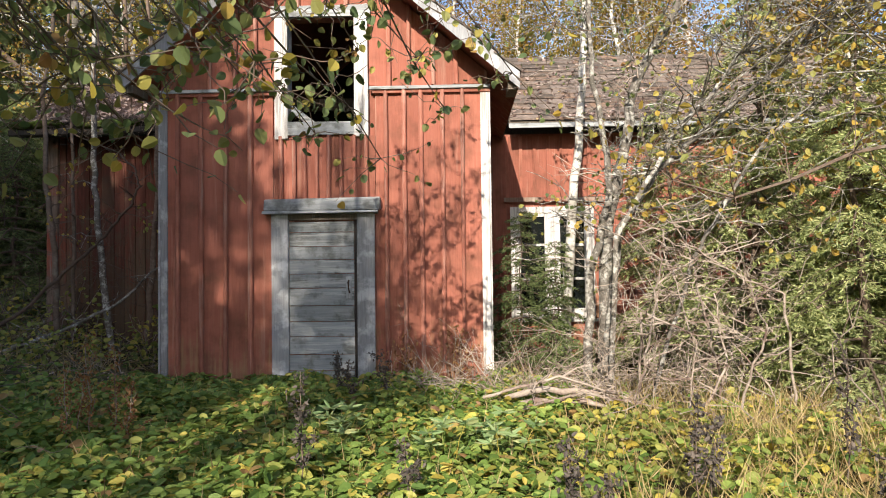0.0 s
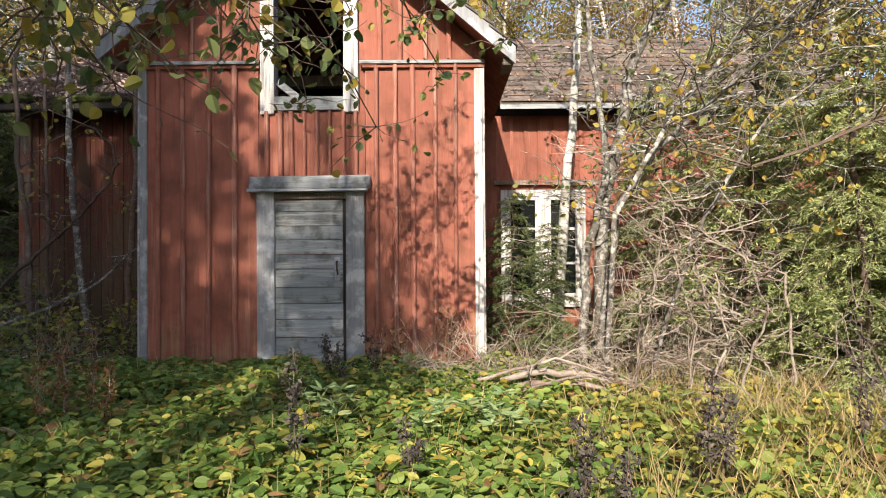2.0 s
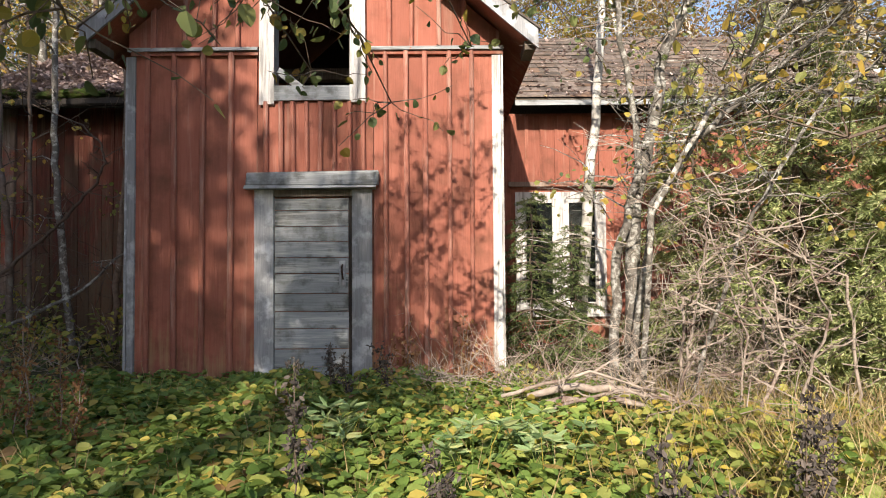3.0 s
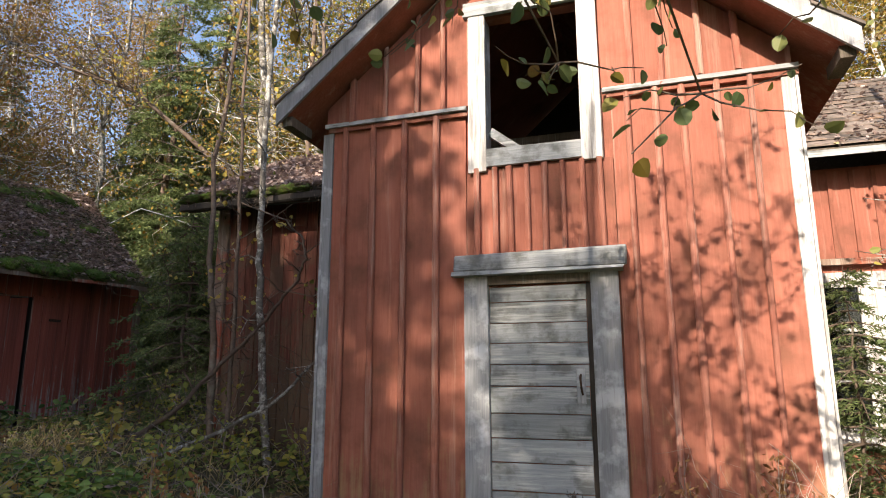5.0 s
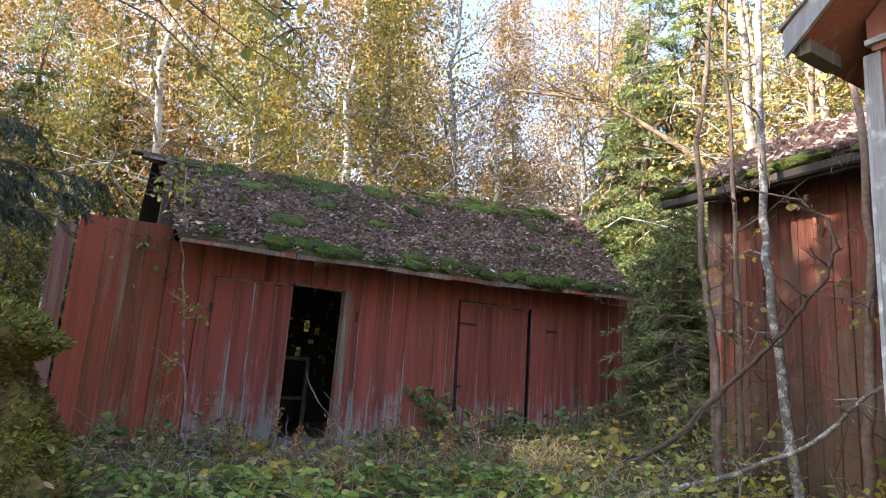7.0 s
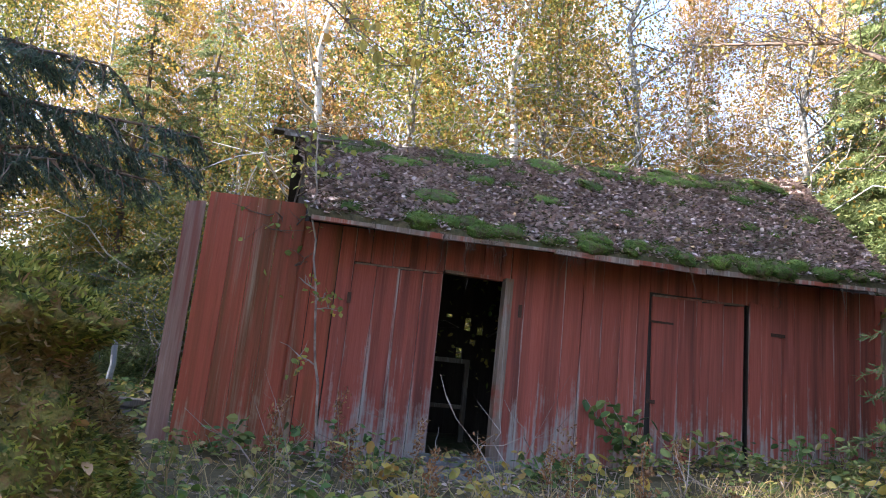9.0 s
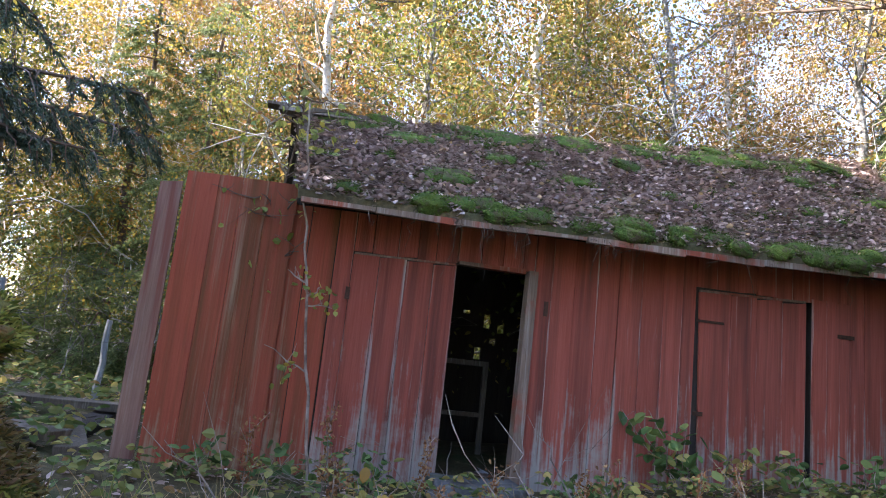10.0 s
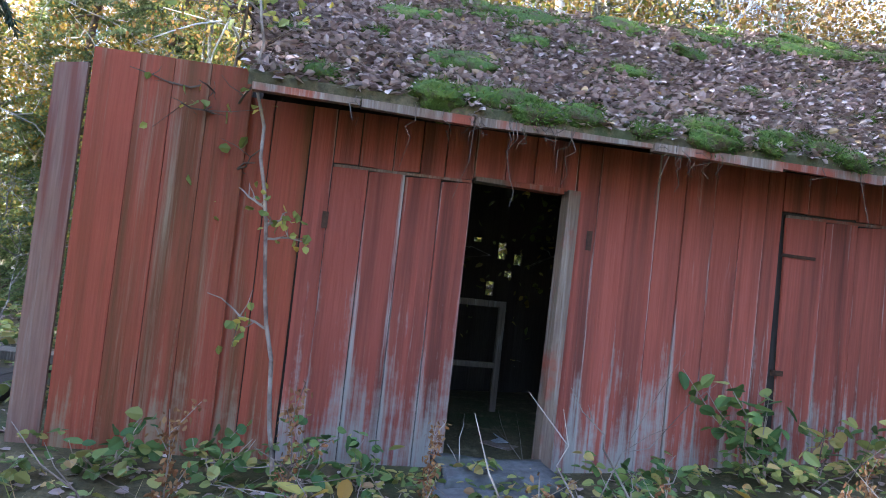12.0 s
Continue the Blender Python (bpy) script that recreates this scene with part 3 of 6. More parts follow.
# ---- the dwelling behind, with its shingle roof ----
def dwelling():
    h = thing("dwelling_house", "low red board house with shingle roof and white windows", "house")
    yw, xa, xb, ze = 10.5, 0.12, 6.2, 3.72
    w = new("front_wall")
    w.parent = h
    for a, c, z0, z1 in ((xa, 0.6, 0, ze), (1.95, xb, 0, ze), (0.6, 1.95, 0, 0.72), (0.6, 1.95, 2.52, ze)):
        part("backing", slab(a, c, yw, yw + 0.12, z0, z1), RED, w)
    x = xa
    while x < xb:
        for z0, z1 in (((0.15, 3.68),) if (x > 1.93 or x + 0.2 < 0.62) else ((0.15, 0.72), (2.68, 3.68))):
            part("board", slab(x + 0.003, min(x + 0.197, xb), yw - 0.03, yw - 0.002, z0, z1, wobble=0.003), RED, w)
            part("batten", slab(x - 0.022, x + 0.022, yw - 0.05, yw - 0.031, z0, z1, wobble=0.003), RED, w)
        x += 0.22
    part("drip_board", slab(0.5, 2.1, yw - 0.09, yw - 0.032, 2.60, 2.67, wobble=0.005), TIMBER, w)
    win = new("window")
    win.parent = h
    fm = slab(0.6, 0.70, yw - 0.06, yw + 0.05, 0.70, 2.52)
    slab(1.85, 1.95, yw - 0.06, yw + 0.05, 0.70, 2.52, fm)
    slab(0.70, 1.85, yw - 0.06, yw + 0.05, 2.42, 2.52, fm)
    slab(0.70, 1.85, yw - 0.06, yw + 0.05, 0.70, 0.80, fm)
    slab(1.21, 1.34, yw - 0.065, yw + 0.05, 0.80, 2.42, fm)
    part("window_frame", fm, WHITE, win, "peeling white window frame")
    for a, c in ((0.70, 1.21), (1.34, 1.85)):
        for z in (1.33, 1.88):
            part("glazing_bar", slab(a + 0.06, c - 0.06, yw - 0.04, yw, z, z + 0.04), WHITE, win)
        sash = slab(a, a + 0.06, yw - 0.045, yw + 0.02, 0.8, 2.42)
        slab(c - 0.06, c, yw - 0.045, yw + 0.02, 0.8, 2.42, sash)
        slab(a + 0.06, c - 0.06, yw - 0.045, yw + 0.02, 2.36, 2.42, sash)
        slab(a + 0.06, c - 0.06, yw - 0.045, yw + 0.02, 0.8, 0.87, sash)
        part("sash", sash, WHITE, win)
        for z0, z1 in ((0.87, 1.33), (1.37, 1.88), (1.92, 2.36)):
            pane = part("pane", slab(a + 0.06, c - 0.06, yw - 0.015, yw - 0.009, z0, z1), GLASS, win)
            pane.visible_shadow = False
    part("window_sill", slab(0.55, 2.0, yw - 0.12, yw - 0.062, 0.66, 0.70), WHITE, win)
    part("side_wall", slab(xb - 0.12, xb, yw + 0.12, yw + 5, 0, ze), DARK, h)
    part("back_wall", slab(xa, xb, yw + 5, yw + 5.1, 0, ze), DARK, h)
    part("floor", slab(xa, xb, yw + 0.12, yw + 5, 0.2, 0.3), DARK, h)
    roof = new("roof")
    roof.parent = h
    e, r = (yw - 0.45, 3.74), (yw + 2.5, 5.7)
    part("roof_deck", prism([(e[0], e[1]), (r[0], r[1]), (2 * r[0] - e[0], e[1]), (2 * r[0] - e[0], e[1] + 0.08), (r[0], r[1] + 0.08), (e[0], e[1] + 0.08)], "x", xa + 0.45, xb + 0.3), OLD, roof)
    part("fascia", slab(xa + 0.45, xb + 0.3, yw - 0.48, yw - 0.452, 3.73, 3.80, wobble=0.008), GREY_H, roof)
    rows = 14
    for k in range(rows):
        f0, f1 = k / rows, (k + 1.25) / rows
        y0, z0 = e[0] + (r[0] - e[0]) * f0, e[1] + 0.08 + (r[1] - e[1]) * f0
        y1, z1 = e[0] + (r[0] - e[0]) * f1, e[1] + 0.08 + (r[1] - e[1]) * f1
        x = xa + 0.4 + R.uniform(0, 0.2)
        while x < xb + 0.2:
            wd = R.uniform(0.28, 0.5)
            d = R.uniform(0, 0.012)
            if R.random() < 0.02:
                x += wd
                continue
            part("shingle", prism([(y0 - d, z0 + 0.02 + d), (y1, z1 + 0.004), (y1, z1 + 0.014), (y0 - d, z0 + 0.036 + d)], "x", x, x + wd - 0.008), SHINGLE, roof)
            x += wd
    k = 1500
    u, v = NP.uniform(0, 1, k), NP.uniform(0, 1, k) ** 1.5
    P = np.stack([xa + 0.45 + u * (xb - xa), e[0] + v * (r[0] - e[0]), e[1] + 0.14 + v * (r[1] - e[1])], 1)
    tagged(part("fallen_leaves", foliage(P, 0.07, 0.6, flat=0.6, droop=0.1), DEAD, roof, "brown fallen leaves and twigs"), kind="stuff")


dwelling()


def porch_house():
    """The further wing, seen between the branches."""
    h = thing("porch_wing", "red wing with white fascia and tall white window", "house")
    part("wall", slab(6.3, 9.5, 10.2, 14.0, 0, 2.75), RED, h)
    part("fascia", slab(6.0, 9.9, 9.75, 9.80, 2.72, 2.86), WHITE, h)
    part("roof", prism([(9.8, 2.8), (12.1, 4.6), (14.4, 2.8), (14.4, 2.9), (12.1, 4.72), (9.8, 2.9)], "x", 5.9, 9.9), SHINGLE, h)
    for x in (6.75, 8.1):
        win = new("window")
        win.parent = h
        fm = slab(x, x + 0.09, 10.12, 10.197, 0.9, 2.5)
        slab(x + 0.81, x + 0.9, 10.12, 10.197, 0.9, 2.5, fm)
        slab(x + 0.09, x + 0.81, 10.12, 10.197, 2.4, 2.5, fm)
        slab(x + 0.09, x + 0.81, 10.12, 10.197, 0.9, 1.0, fm)
        slab(x + 0.42, x + 0.48, 10.13, 10.197, 1.0, 2.4, fm)
        part("window_frame", fm, WHITE, win)
        part("pane", slab(x + 0.09, x + 0.81, 10.17, 10.19, 1.0, 2.4), GLASS, win)


porch_house()


# ---- the log shed at the back ----
def back_shed():
    h = thing("back_shed", "dark sagging shed with brown boards under a leaf-covered roof", "shed")
    y, xa, xb = 10.1, -6.70, -3.86
    w = new("front_wall")
    w.parent = h
    part("backing", slab(xa, xb, y, y + 0.12, 0.3, 3.88), DARK, w)
    x = xa
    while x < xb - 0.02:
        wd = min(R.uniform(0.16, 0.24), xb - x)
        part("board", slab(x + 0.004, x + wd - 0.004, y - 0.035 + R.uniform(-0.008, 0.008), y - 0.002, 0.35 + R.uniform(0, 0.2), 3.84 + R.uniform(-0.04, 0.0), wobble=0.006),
             SHADED_BOARDS, w)
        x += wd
    part("corner_post", slab(xa - 0.10, xa + 0.06, y - 0.10, y + 0.1, 0.3, 3.82, wobble=0.012, bevel=0.012), TIMBER, h)
    part("side_wall", slab(xa, xa + 0.1, y + 0.12, 14, 0.3, 3.9), OLD, h)
    part("back_wall", slab(xa, xb, 14, 14.1, 0.3, 3.6), DARK, h)
    part("grey_board", slab(-4.45, -4.25, y - 0.16, y - 0.12, 0.5, 2.2, wobble=0.01), GREY, h)
    roof = new("roof")
    roof.parent = h
    # Near-black deck and eave log carry the shade under the eave, and dark moss.
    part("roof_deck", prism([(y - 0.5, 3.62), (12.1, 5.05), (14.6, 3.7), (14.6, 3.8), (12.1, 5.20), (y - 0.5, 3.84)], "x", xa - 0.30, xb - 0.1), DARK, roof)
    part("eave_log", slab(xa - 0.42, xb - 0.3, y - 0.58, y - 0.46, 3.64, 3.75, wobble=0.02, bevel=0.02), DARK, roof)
    for q in range(7):
        x = xa - 0.3 + (xb - xa) * (q + R.random()) / 7
        bm = bmesh.new()
        bmesh.ops.create_icosphere(bm, subdivisions=3, radius=1.0)
        for v in bm.verts:
            v.co = Vector((v.co.x * 0.26, v.co.y * 0.13, v.co.z * 0.07)) * (1 + 0.4 * noise.noise(v.co * 2.5 + Vector((q, 0, 0))) + 0.15 * noise.noise(v.co * 8))
        bmesh.ops.transform(bm, matrix=pose(x, y - 0.50, 3.80 + R.uniform(-0.03, 0.03)), verts=bm.verts)
        part("moss_cushion", bm, MOSS, roof, smooth=True)
    V, F = [], []
    for _ in range(70):
        x = R.uniform(xa - 0.35, xb - 0.2)
        tube(V, F, bent(R, (x, y - 0.52, 3.80), (x + R.uniform(-0.3, 0.3), y - 0.60, 3.76 - R.uniform(-0.12, 0.22)), 4, 0.04), [0.006, 0.005, 0.004, 0.003, 0.002], 4)
    tagged(part("eave_twigs", (V, F), BROWNBARK, roof), kind="stuff")
    k = 9000
    u, v = NP.uniform(0, 1, k), NP.uniform(-0.02, 1, k)
    P = np.stack([xa - 0.32 + u * (xb - xa + 0.2), y - 0.52 + v * 2.5, 3.84 + v * 1.38 + NP.uniform(0, 0.06, k)], 1)
    lv = part("fallen_leaves", foliage(P, 0.075, 0.75, flat=0.6, droop=0.1), DEAD, roof, "brown fallen leaves")
    tagged(lv, kind="stuff")


back_shed()


# ---- the long red shed ----
SX = -9.885


def shed_eave(y):
    t = (y - 4.4) / 7.0
    return 2.76 + 0.17 * t - 0.035 * math.sin(math.pi * min(1, max(0, t)))


def shed_ridge(y):
    return 4.05 + 0.7 * (y - 4.2) / 7.5 - 0.05 * math.sin(math.pi * (y - 4.2) / 7.5)


def yz_board(parent, a, b, za0, zb0, za1, zb1, x, mat, name="board", thick=0.028, lean=0.0, label=""):
    """An upright board on the shed's front between y=a and y=b."""
    pts = [(a + lean, za0), (b + lean, zb0), (b, zb1), (a, za1)]
    return part(name, prism(pts, "x", x - thick, x), mat, parent, label)


def long_shed():
    h = thing("long_shed", "long leaning red board shed under a mossy leaf-strewn roof", "shed")
    w = new("front_wall")
    w.parent = h
    y_end = 11.9
    # backing with two openings; its near-black colour stands for shade in the gaps
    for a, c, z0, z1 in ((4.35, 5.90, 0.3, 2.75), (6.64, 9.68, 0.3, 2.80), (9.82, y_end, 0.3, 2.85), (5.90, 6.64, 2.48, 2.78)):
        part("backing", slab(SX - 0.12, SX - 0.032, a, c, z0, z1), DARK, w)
    y = 4.36
    while y < y_end - 0.05:
        wd = R.uniform(0.17, 0.25)
        b = min(y + wd, y_end)
        for edge in (4.96, 5.93, 6.70, 8.43, 10.22):
            if y < edge - 0.02 < b:
                b = edge
        if 4.95 < y + 0.03 < 5.92 or 8.42 < y + 0.03 < 10.20:
            z0 = 2.465 if y < 6 else 2.585
        elif 5.92 < y + 0.03 < 6.69:
            z0 = 2.50
        else:
            z0 = 0.38 + R.uniform(-0.04, 0.06)
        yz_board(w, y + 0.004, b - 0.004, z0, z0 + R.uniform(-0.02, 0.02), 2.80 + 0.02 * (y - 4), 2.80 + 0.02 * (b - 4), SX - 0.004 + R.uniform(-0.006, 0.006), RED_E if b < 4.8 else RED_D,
                 lean=0.0 if z0 > 2 else R.uniform(-0.01, 0.01))
        y = b
    # sliding-looking door beside the opening
    d = new("open_door")
    d.parent = h
    for a, b in ((4.96, 5.20), (5.20, 5.45), (5.45, 5.70), (5.70, 5.92)):
        yz_board(d, a + 0.003, b - 0.003, 0.42 + R.uniform(-0.03, 0.03), 0.42 + R.uniform(-0.03, 0.03), 2.43, 2.45, SX + 0.022 + R.uniform(-0.003, 0.003), RED_D, "plank", 0.025)
    part("worn_top_edge", prism([(4.97, 2.432), (5.91, 2.452), (5.91, 2.470), (4.97, 2.450)], "x", SX - 0.002, SX + 0.026), TIMBER, d)
    part("hinge", slab(SX + 0.023, SX + 0.033, 4.93, 4.97, 2.02, 2.13), IRON, d)
    # door post and head at the opening
    part("door_post", prism([(6.60, 0.36), (6.70, 0.36), (6.72, 2.50), (6.63, 2.50)], "x", SX - 0.10, SX + 0.035), TIMBER, h, "bare brown door post")
    part("door_head", slab(SX - 0.1, SX + 0.01, 5.94, 6.60, 2.47, 2.505, wobble=0.006), TIMBER, h)
    part("hinge", slab(SX - 0.001, SX + 0.010, 6.81, 6.85, 2.09, 2.23), IRON, h)
    # second door, ajar, with its narrow leaf
    d2 = new("plank_door")
    d2.parent = h
    part("plank", prism([(8.50, 0.47), (8.797, 0.5), (8.797, 2.54), (8.445, 2.53)], "x", SX + 0.002, SX + 0.03), RED_D, d2)
    for a, b in ((8.80, 9.10), (9.10, 9.40), (9.40, 9.69)):
        yz_board(d2, a + 0.003, b - 0.003, 0.48 + R.uniform(-0.04, 0.04), 0.48 + R.uniform(-0.04, 0.04), 2.53, 2.56, SX + 0.03 + R.uniform(-0.004, 0.004), RED_D, "plank", 0.028)
    part("worn_top_edge", prism([(8.45, 2.531), (9.68, 2.562), (9.68, 2.584), (8.45, 2.552)], "x", SX + 0.004, SX + 0.033), TIMBER, d2)
    part("strap_hinge", slab(SX + 0.033, SX + 0.042, 8.41, 8.72, 2.225, 2.25), IRON, d2)
    part("latch", slab(SX + 0.033, SX + 0.05, 8.41, 8.51, 1.31, 1.35), IRON, d2)
    d3 = new("narrow_door_leaf")
    d3.parent = h
    for a, b in ((9.76, 9.93), (9.93, 10.08), (10.08, 10.22)):
        yz_board(d3, a + 0.003, b - 0.003, 0.55 + R.uniform(-0.04, 0.04), 0.55 + R.uniform(-0.04, 0.04), 2.62, 2.60, SX + 0.045 + R.uniform(-0.004, 0.004), RED_D, "plank", 0.028)
    part("strap_hinge", slab(SX + 0.048, SX + 0.06, 10.05, 10.25, 2.24, 2.28), IRON, d3)
    # the taller end screen, standing above the eave
    s = new("end_screen")
    s.parent = h
    ys = [3.45, 3.72, 3.92, 4.14, 4.40]
    for a, b in zip(ys[:-1], ys[1:]):
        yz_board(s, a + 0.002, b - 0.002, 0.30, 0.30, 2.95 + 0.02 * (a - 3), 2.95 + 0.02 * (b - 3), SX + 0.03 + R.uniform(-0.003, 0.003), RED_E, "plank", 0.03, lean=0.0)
    yz_board(s, 3.24, 3.42, 0.2, 0.2, 2.83, 2.86, SX + 0.01, MAUVE, "edge_board", 0.03, label="weathered mauve-brown edge board")
    part("corner_board", slab(SX + 0.0, SX + 0.025, y_end - 0.14, y_end + 0.02, 0.4, 2.75), TIMBER, h)
    # other walls, floor; the DARK ones have indoor shade put into their colour
    part("end_wall", prism([(-12.6, 0.3), (SX - 0.12, 0.3), (SX - 0.12, 2.9), (-11.15, 4.65), (-12.6, 2.9)], "y", y_end - 0.1, y_end), OLD, h)
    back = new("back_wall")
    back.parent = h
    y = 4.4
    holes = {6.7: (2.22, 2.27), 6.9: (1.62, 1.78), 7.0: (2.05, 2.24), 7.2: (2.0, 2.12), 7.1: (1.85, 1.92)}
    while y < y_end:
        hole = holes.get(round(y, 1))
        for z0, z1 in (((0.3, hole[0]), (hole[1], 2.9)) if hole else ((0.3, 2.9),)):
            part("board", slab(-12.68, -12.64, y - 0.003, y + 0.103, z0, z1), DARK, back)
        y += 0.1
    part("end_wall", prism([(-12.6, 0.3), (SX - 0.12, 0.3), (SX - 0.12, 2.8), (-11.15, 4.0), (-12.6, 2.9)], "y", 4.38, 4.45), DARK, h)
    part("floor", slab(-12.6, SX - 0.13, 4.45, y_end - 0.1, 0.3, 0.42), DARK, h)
    part("gable_post", slab(-10.75, -10.67, 4.30, 4.38, 2.7, 4.0), OLD, h)
    part("gable_post", slab(-10.55, -10.48, 4.30, 4.38, 2.7, 3.9), OLD, h)
    # roof
    roof = new("roof")
    roof.parent = h
    XE, XR = -9.38, -11.15
    n_y, n_x = 40, 12
    V, F = [], []
    for lift in (0.0, 0.07):
        for j in range(n_y + 1):
            y = 4.42 + (11.55 - 4.42) * j / n_y
            for i in range(n_x + 1):
                t = i / n_x
                yy = y + t * ((j / n_y) * 0.35 - 0.2)
                z = shed_eave(y) * (1 - t) + shed_ridge(yy) * t
                V.append((XE + (XR - XE) * t, yy, z + lift + (0.03 * noise.noise((y * 1.5, t * 3, 3)) if lift else 0)))
    w_ = n_x + 1
    o = (n_y + 1) * w_
    for j in range(n_y):
        for i in range(n_x):
            a = j * w_ + i
            F.append((a, a + 1, a + w_ + 1, a + w_))
            F.append((o + a, o + a + w_, o + a + w_ + 1, o + a + 1))
    for j in range(n_y):
        for a in (j * w_, j * w_ + n_x):
            F.append((a, a + w_, o + a + w_, o + a))
    for i in range(n_x):
        for a in (i, n_y * w_ + i):
            F.append((a, a + 1, o + a + 1, o + a))
    part("roof_deck", (V, F), EARTH, roof)
    ends = [(y, shed_ridge(y)) for y in (4.15, 6.0, 8.0, 10.0, 11.85)]
    V = [v for y, z in ends for v in ((XR, y, z + 0.06), (XR, y, z), (-12.95, y, 2.75), (-12.95, y, 2.81))]
    F = [(4 * k + a, 4 * k + (a + 1) % 4, 4 * k + 4 + (a + 1) % 4, 4 * k + 4 + a) for k in range(4) for a in range(4)] + [(0, 3, 2, 1), (16, 17, 18, 19)]
    part("rear_slope", (V, F), DARK, roof)
    y = 4.45
    while y < 11.4:
        e = min(y + R.uniform(0.5, 1.5), 11.5)
        part("eave_board", prism([(y, shed_eave(y) - 0.045 + R.uniform(-0.012, 0.012)), (e, shed_eave(e) - 0.04 + R.uniform(-0.03, 0.02)), (e, shed_eave(e) + 0.005), (y, shed_eave(y) + 0.01)], "x", XE - 0.02, XE + 0.012 + R.uniform(0, 0.03)), TIMBER, roof)
        y = e + 0.01
    for t0, zz in ((0.97, 0.14), (0.9, 0.1), (0.99, 0.2)):
        x = XE + (XR - XE) * t0
        part("ridge_board", slab(x - 0.09, x + 0.09, 3.85 + R.uniform(0, 0.3), 5.0, shed_ridge(4.2) + zz - 0.12, shed_ridge(4.2) + zz - 0.09, wobble=0.015), OLD, roof)
    # moss cushions and fallen leaves
    def on_roof(y, t):
        yy = y + t * (((y - 4.42) / 7.13) * 0.35 - 0.2)
        return XE + (XR - XE) * t, yy, shed_eave(y) * (1 - t) + shed_ridge(yy) * t + 0.07

    spots = [(5.75, 0.33, 0.26), (6.45, 0.62, 0.18), (5.55, 0.75, 0.24), (7.2, 0.45, 0.17), (8.0, 0.7, 0.2), (6.7, 0.9, 0.3), (7.6, 0.93, 0.3), (9.3, 0.88, 0.3), (10.2, 0.7, 0.2), (10.9, 0.9, 0.3), (5.0, 0.85, 0.2), (9.9, 0.4, 0.14), (11.0, 0.55, 0.16)]
    spots += [(4.6 + 6.7 * R.random(), R.uniform(0.0, 0.07), R.uniform(0.05, 0.17)) for _ in range(54)]
    spots += [(4.6 + 6.7 * R.random(), R.uniform(0.82, 1.0), R.uniform(0.06, 0.2)) for _ in range(44)]
    spots += [(4.6 + 6.7 * R.random(), R.uniform(0.1, 0.85), R.uniform(0.04, 0.12)) for _ in range(26)]
    for y, t, r in spots:
        bm = bmesh.new()
        bmesh.ops.create_icosphere(bm, subdivisions=3, radius=1.0)
        for v in bm.verts:
            q = v.co * (1 + 0.35 * noise.noise(v.co * 2.2 + Vector((y, t * 9, r))) + 0.10 * noise.noise(v.co * 9 + Vector((y, 0, 0))))
            v.co = Vector((q.x * r * 0.75, q.y * r * 1.25, q.z * (min(0.10, r * 0.55) if t < 0.08 else min(0.06, r * 0.34))))
        c = on_roof(y, t)
        bmesh.ops.transform(bm, matrix=pose(*c, 0, 37, R.uniform(-20, 20)), verts=bm.verts)
        P = np.array([tuple(v.co) for v in bm.verts])
        D = np.array([tuple(v.co - Vector(c)) for v in bm.verts]) + np.array((0.1, 0, 0.2)) * r
        P, D = np.repeat(P, 3, 0) + NP.normal(size=(len(P) * 3, 3)) * 0.012, np.repeat(D, 3, 0)
        cushion = part("moss_cushion", bm, MOSS, roof, smooth=True)
        tagged(part("moss_fuzz", needles(P, D, 0.03, 0.007, NP, 0.6), MOSSLEAF, cushion), kind="stuff")
    k = 34000
    pts = [on_roof(4.42 + 7.1 * a, b) for a, b in zip(NP.uniform(0, 1, k), NP.uniform(0.0, 1, k))]
    P = np.array(pts) + np.stack([np.zeros(k), np.zeros(k), NP.uniform(-0.01, 0.035, k)], 1)
    lv = part("fallen_leaves", foliage(P, 0.062, 0.7, flat=0.7, droop=0.1), DEAD, roof, "brown fallen leaves")
    tagged(lv, kind="stuff")
    V, F = [], []
    for y0, many in ((5.9, 9), (6.25, 12), (6.9, 7), (5.3, 4), (7.4, 4), (8.6, 4), (9.7, 3), (10.8, 5)):
        for _ in range(many):
            y = y0 + R.gauss(0, 0.16)
            x, yy, z = on_roof(y, 0)
            drop = R.uniform(0.06, 0.22) if R.random() < 0.8 else R.uniform(0.3, 0.55)
            tube(V, F, bent(R, (x + 0.03, yy, z - 0.05), (x + 0.05 + R.uniform(-0.05, 0.05), yy + R.uniform(-0.12, 0.12), z - 0.05 - drop), 5, 0.045), [0.0035, 0.003, 0.003, 0.0025, 0.002, 0.0015], 4)
    tagged(part("root_fringe", (V, F), BROWNBARK, roof), kind="stuff")


long_shed()


def shed_inside():
    g = thing("stored_window_frame", "old window frame leaning inside the dark shed, coloured dark for shade", "window frame")
    f = slab(-11.6, -11.55, 6.1, 6.16, 0.43, 1.6)
    slab(-11.6, -11.55, 6.75, 6.81, 0.43, 1.6, f)
    slab(-11.6, -11.55, 6.16, 6.75, 1.54, 1.6, f)
    slab(-11.6, -11.55, 6.16, 6.75, 0.95, 1.0, f)
    slab(-11.6, -11.55, 6.16, 6.75, 0.43, 0.49, f)
    # Dark wood puts the indoor shade into the pale frame's colour.
    part("frame", f, OLD, g)


shed_inside()


